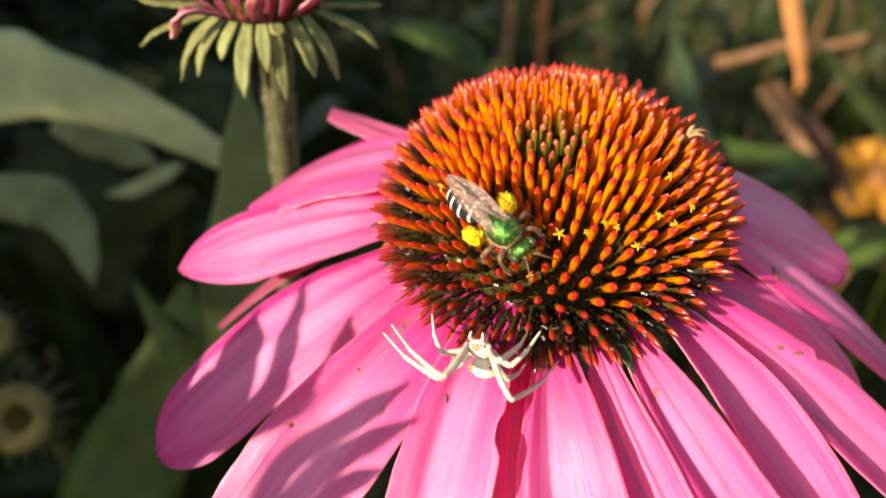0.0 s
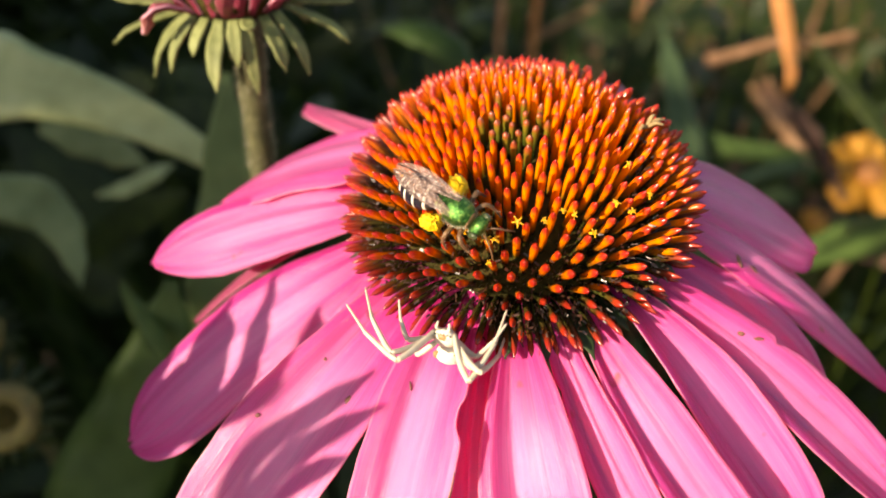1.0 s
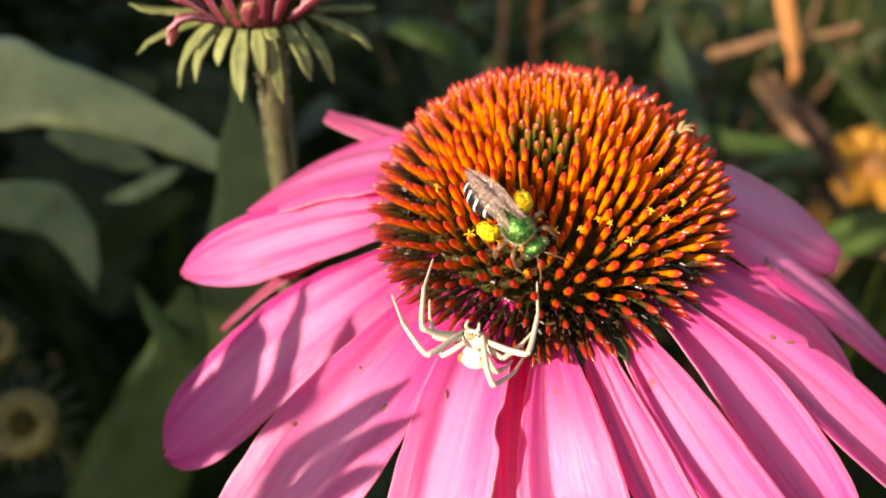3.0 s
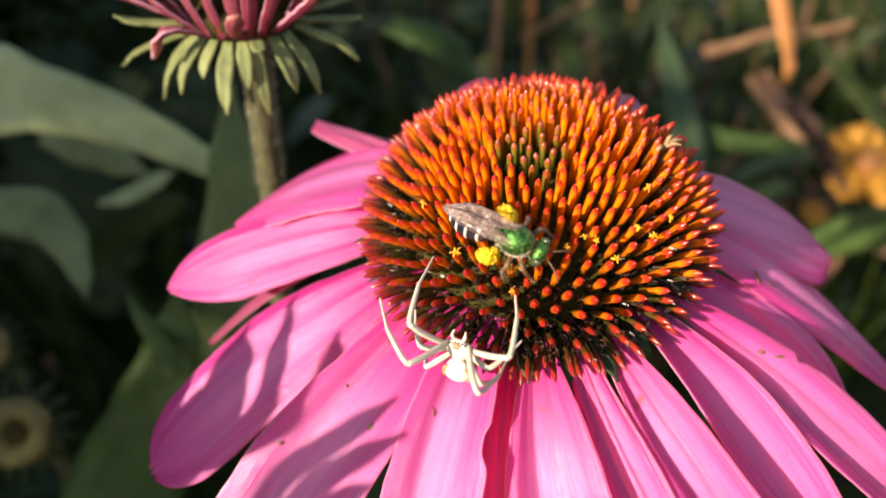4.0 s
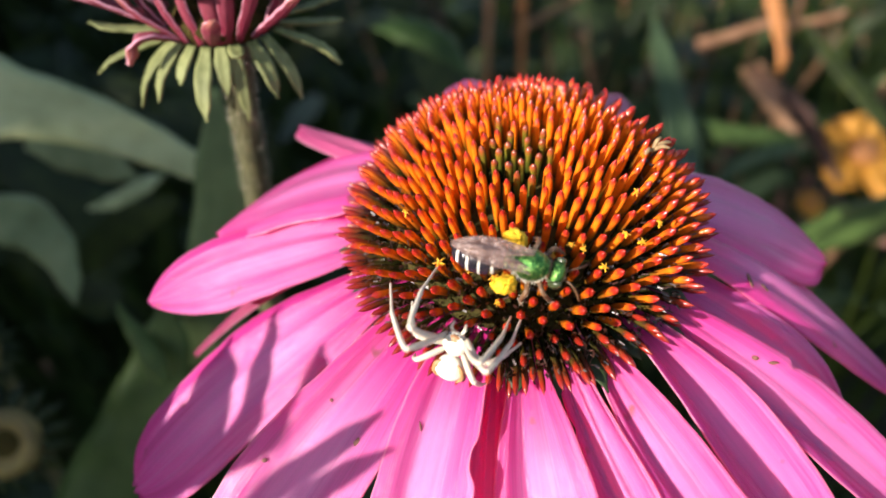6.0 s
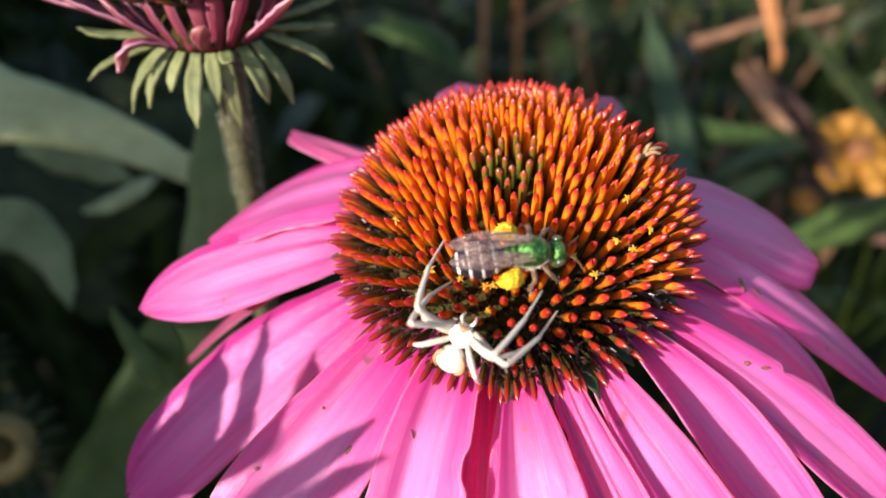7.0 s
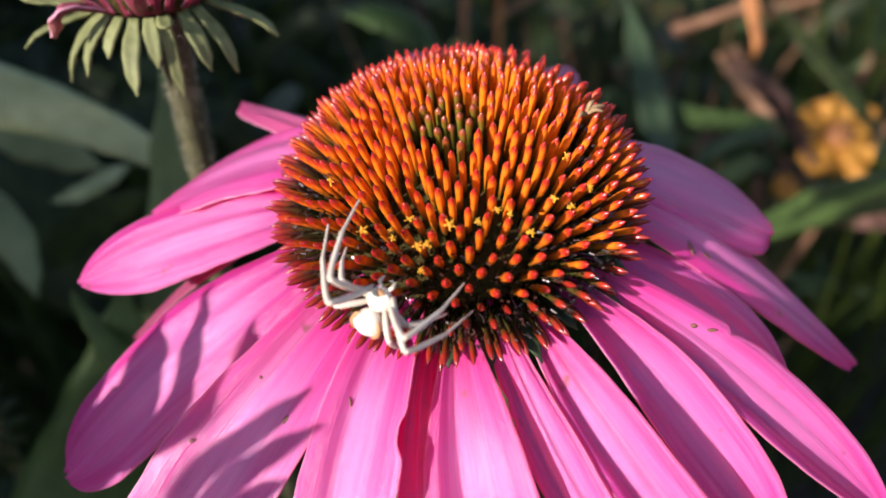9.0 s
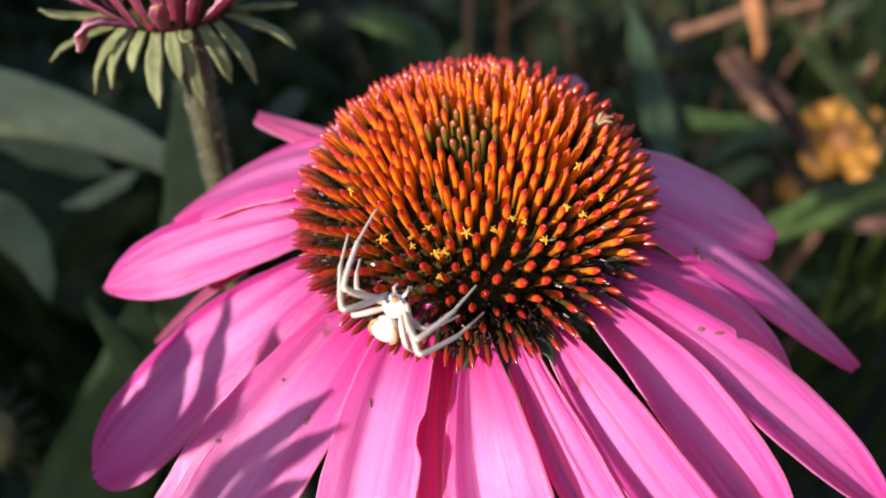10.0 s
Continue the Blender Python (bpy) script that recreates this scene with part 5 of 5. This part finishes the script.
def motions():
    """All that moves: the bee, its wings, the spider and its legs."""
    rows = [
        (0.0, (0.0053, 0.0479, 0.6649), (0.65, -0.71, -0.27), (-0.26, -0.54, 0.80)),
        (0.5, (0.0057, 0.0478, 0.6650), (0.75, -0.63, -0.21), (-0.25, -0.55, 0.80)),
        (1.0, (0.0050, 0.0485, 0.6653), (0.75, -0.64, -0.17), (-0.27, -0.53, 0.81)),
        (1.5, (0.0053, 0.0481, 0.6651), (0.71, -0.66, -0.22), (-0.26, -0.54, 0.80)),
        (2.0, (0.0058, 0.0482, 0.6653), (0.63, -0.72, -0.29), (-0.24, -0.53, 0.81)),
        (2.5, (0.0064, 0.0475, 0.6650), (0.55, -0.76, -0.36), (-0.22, -0.55, 0.81)),
        (4.0, (0.0082, 0.0479, 0.6656), (0.87, -0.47, -0.13), (-0.17, -0.55, 0.82)),
        (4.5, (0.0085, 0.0469, 0.6649), (0.97, -0.24, 0.03), (-0.17, -0.59, 0.79)),
        (5.0, (0.0087, 0.0469, 0.6650), (0.98, -0.18, 0.06), (-0.16, -0.59, 0.79)),
        (5.5, (0.0098, 0.0463, 0.6647), (0.97, -0.25, -0.02), (-0.14, -0.61, 0.78)),
        (6.0, (0.0108, 0.0465, 0.6649), (0.95, -0.30, -0.11), (-0.10, -0.60, 0.79)),
        (7.5, (0.0136, 0.0484, 0.6664), (0.99, 0.12, 0.10), (-0.02, -0.55, 0.84)),
        (7.8, (0.0169, 0.0485, 0.6662), (0.96, -0.19, -0.22), (0.08, -0.54, 0.84)),
        (8.0, (0.0176, 0.0476, 0.6655), (0.91, -0.27, -0.31), (0.11, -0.57, 0.81)),
        (8.2, (0.0178, 0.0463, 0.6645), (0.70, -0.49, -0.51), (0.13, -0.62, 0.78)),
        (8.5, (0.0203, 0.0465, 0.6641), (0.74, -0.41, -0.53), (0.20, -0.62, 0.76)),
        (8.6, (0.0213, 0.0472, 0.6643), (0.89, -0.18, -0.42), (0.23, -0.61, 0.76)),
        (8.7, (0.0223, 0.0473, 0.6641), (0.90, -0.12, -0.42), (0.27, -0.61, 0.75)),
        (8.8, (0.0225, 0.0476, 0.6642), (0.92, -0.08, -0.39), (0.27, -0.60, 0.75)),
        (8.9, (0.0345, 0.0609, 0.6585), (0.82, 0.10, -0.35), (0.2, -0.60, 0.77)),
        (9.0, (0.0974, 0.0758, 0.6600), (0.90, 0.15, -0.15), (0.1, -0.50, 0.85)),
        (9.3, (0.55, 0.14, 0.72), (0.95, 0.2, 0.1), (0, -0.3, 0.95)),
        (10.0, (1.60, 0.40, 0.95), (0.95, 0.2, 0.1), (0, -0.2, 0.98)),
    ]
    walk(bee, [(t, basis(Vector(p) - Vector(u) * 0.0004, f, u)) for t, p, f, u in rows])
    # how far the wings are spread, and how far raised, in degrees
    spread = [(0.0, -3, 3), (0.9, -3, 3), (1.0, 0, 4), (1.2, -3, 3), (6.2, -3, 3), (7.0, 4, 5), (7.5, 9, 8), (7.7, 12, 14), (7.8, 24, 30), (8.0, 30, 32), (8.2, 32, 36), (8.5, 40, 40), (8.7, 34, 38), (8.8, 30, 46), (8.85, 60, 50), (8.9, 70, 5), (8.95, 75, 45), (9.0, 70, 5), (10.0, 70, 30)]
    for w, s in wings:
        walk(w, [(t, pose(0.2 * MM, s * 0.9 * MM, (1.25 + 0.06 * s) * MM, s * -4, lift, s * -open_)) for t, open_, lift in spread])
    # the abdomen bends to either side
    bend = [(0.0, -6), (2.5, -6), (4.0, 6), (4.5, 15), (5.0, 15), (5.5, 7), (6.0, -3), (7.5, -4), (8.0, 0), (10.0, 0)]
    walk(abdomen, [(t, pose(-2.1 * MM, 0, -0.15 * MM, 0, -4, -turn)) for t, turn in bend])
    rows = [
        (0.0, (0.0034, 0.0423, 0.6553), (-0.23, -0.01, 0.97), (-0.36, -0.93, -0.10)),
        (1.0, (0.0039, 0.0421, 0.6553), (-0.15, -0.14, 0.98), (-0.35, -0.92, -0.18)),
        (2.5, (0.0030, 0.0425, 0.6555), (-0.10, -0.03, 0.99), (-0.40, -0.91, -0.07)),
        (4.5, (0.0029, 0.0430, 0.6573), (0.00, 0.18, 0.98), (-0.40, -0.90, 0.16)),
        (5.5, (0.0030, 0.0433, 0.6582), (-0.02, 0.30, 0.95), (-0.38, -0.88, 0.27)),
        (6.0, (0.0040, 0.0432, 0.6589), (0.22, 0.31, 0.93), (-0.36, -0.86, 0.37)),
        (7.5, (0.0056, 0.0439, 0.6608), (0.44, 0.37, 0.82), (-0.30, -0.80, 0.52)),
        (8.0, (0.0049, 0.0440, 0.6606), (0.48, 0.35, 0.80), (-0.32, -0.78, 0.53)),
        (8.5, (0.0045, 0.0439, 0.6603), (0.53, 0.24, 0.81), (-0.36, -0.80, 0.47)),
        (9.0, (0.0043, 0.0438, 0.6600), (0.46, 0.26, 0.85), (-0.36, -0.82, 0.45)),
        (10.0, (0.0038, 0.0439, 0.6598), (0.39, 0.29, 0.87), (-0.38, -0.82, 0.44)),
    ]
    walk(spider, [(t, basis(p, f, u)) for t, p, f, u in rows])
    steps = {
        "L1": [
            (0.0, 1.60, 1.55, 5.19, 1.64, 9.30, 1.03),
            (1.0, 2.33, 2.43, 4.84, 2.20, 9.86, 0.14),
            (2.5, 2.08, 2.22, 4.97, 2.26, 8.85, -0.81),
            (4.5, 1.13, 2.99, 4.89, 3.09, 8.70, -1.51),
            (5.5, 1.40, 3.14, 4.80, 4.35, 7.68, -2.15),
            (6.0, 0.69, 2.85, 4.97, 2.75, 7.80, -2.01),
            (7.5, 0.58, 3.83, 4.48, 2.96, 2.11, -3.81),
            (8.0, -0.23, 2.48, 5.00, 3.57, 6.94, -1.55),
            (8.5, -1.07, 2.54, 4.75, 1.98, 7.98, -1.45),
            (9.0, -0.19, 2.30, 5.06, 2.93, 7.50, -1.32),
            (10.0, -0.20, 2.65, 4.95, 3.53, 7.14, -1.63),
        ],
        "L2": [
            (0.0, 1.79, 1.29, 5.05, 2.09, 8.65, 0.24),
            (1.0, 2.40, 3.20, 4.29, 2.12, 9.02, -2.30),
            (2.5, 3.18, 3.18, 3.80, 4.03, 6.64, -4.24),
            (4.5, 3.99, 3.62, 2.63, 5.99, 4.56, -5.89),
            (5.5, 4.08, 2.85, 3.11, 5.23, 2.76, -5.62),
            (6.0, 2.38, 3.04, 4.38, 5.01, 4.13, -3.95),
            (7.5, 1.90, 3.86, 4.13, 7.74, 4.93, -2.37),
            (8.0, 1.59, 2.84, 4.77, 6.78, 4.08, -2.23),
            (8.5, 0.74, 3.58, 4.60, 5.20, 6.02, -2.59),
            (9.0, 1.51, 3.11, 4.68, 6.05, 6.09, -2.24),
            (10.0, 1.43, 3.31, 4.61, 6.76, 5.48, -2.05),
        ],
        "R1": [
            (0.0, -1.69, -3.87, 3.76, -5.27, -5.79, -4.05),
            (1.0, 0.84, -3.87, 4.45, 0.36, -4.80, -4.28),
            (2.5, -0.17, -3.64, 4.51, -3.88, -4.46, -3.43),
            (4.5, -0.30, -3.51, 4.56, -1.46, -4.18, -4.14),
            (5.5, -1.42, -4.06, 3.77, 1.14, -4.85, -4.61),
            (6.0, 0.73, -4.00, 4.37, 2.59, -4.62, -4.21),
            (7.5, 0.70, -5.09, 3.37, 4.84, -7.07, -4.13),
            (8.0, -1.14, -4.78, 3.23, 2.11, -6.81, -4.70),
            (8.5, -1.24, -4.81, 3.14, 1.96, -6.99, -4.76),
            (9.0, -1.21, -4.63, 3.36, 1.43, -7.02, -4.69),
            (10.0, -1.33, -4.47, 3.46, 1.37, -6.98, -4.53),
        ],
        "R2": [
            (0.0, 3.13, -3.65, 3.53, -1.53, -3.26, -3.92),
            (1.0, 1.34, -4.69, 3.63, -3.60, -4.36, -3.64),
            (2.5, 1.34, -5.90, 1.67, 1.32, -4.56, -7.03),
            (4.5, 2.38, -5.27, 2.27, 3.78, -2.84, -6.07),
            (5.5, -0.30, -3.50, 4.65, 0.43, -4.16, -4.10),
            (6.0, 1.39, -3.35, 4.60, 2.27, -3.63, -4.15),
            (7.5, 1.17, -3.97, 4.28, 6.65, -4.96, -2.53),
            (8.0, 0.48, -4.29, 4.15, 3.91, -5.51, -3.86),
            (8.5, 0.23, -4.25, 4.19, 4.22, -5.27, -3.59),
            (9.0, 0.20, -4.20, 4.22, 3.70, -5.34, -3.77),
            (10.0, 0.18, -4.01, 4.36, 3.81, -5.51, -3.52),
        ],
    }
    for name, rows in steps.items():
        hip = ((0.7 if name[1] == "1" else 0.2) * MM, (1.0 if name[0] == "L" else -1.0) * MM, 0.0)
        upper, lower = leg_rows(hip, rows)
        walk(legs[name][0], upper)
        walk(legs[name][1], lower)
    for name, hip, knee, foot in (("L3", (-0.3, 1.0, -0.1), (0.2, 3.2, 1.2), (1.4, 4.9, -1.6)), ("L4", (-0.7, 0.8, -0.1), (-2.0, 2.7, 1.2), (-3.4, 3.9, -1.8)), ("R3", (-0.3, -1.0, -0.1), (-0.2, -3.2, 1.2), (0.9, -5.0, -1.8)), ("R4", (-0.7, -0.8, -0.1), (-2.2, -2.5, 1.2), (-3.8, -2.9, -1.8))):
        h, k, f = (Vector(q) * MM for q in (hip, knee, foot))
        a = basis(h, k - h, (0, 0, 1))
        legs[name][0].matrix_basis = a
        legs[name][1].matrix_basis = a.inverted() @ basis(h + (k - h).normalized() * FEMUR * 0.52, f - k, k - h)


motions()
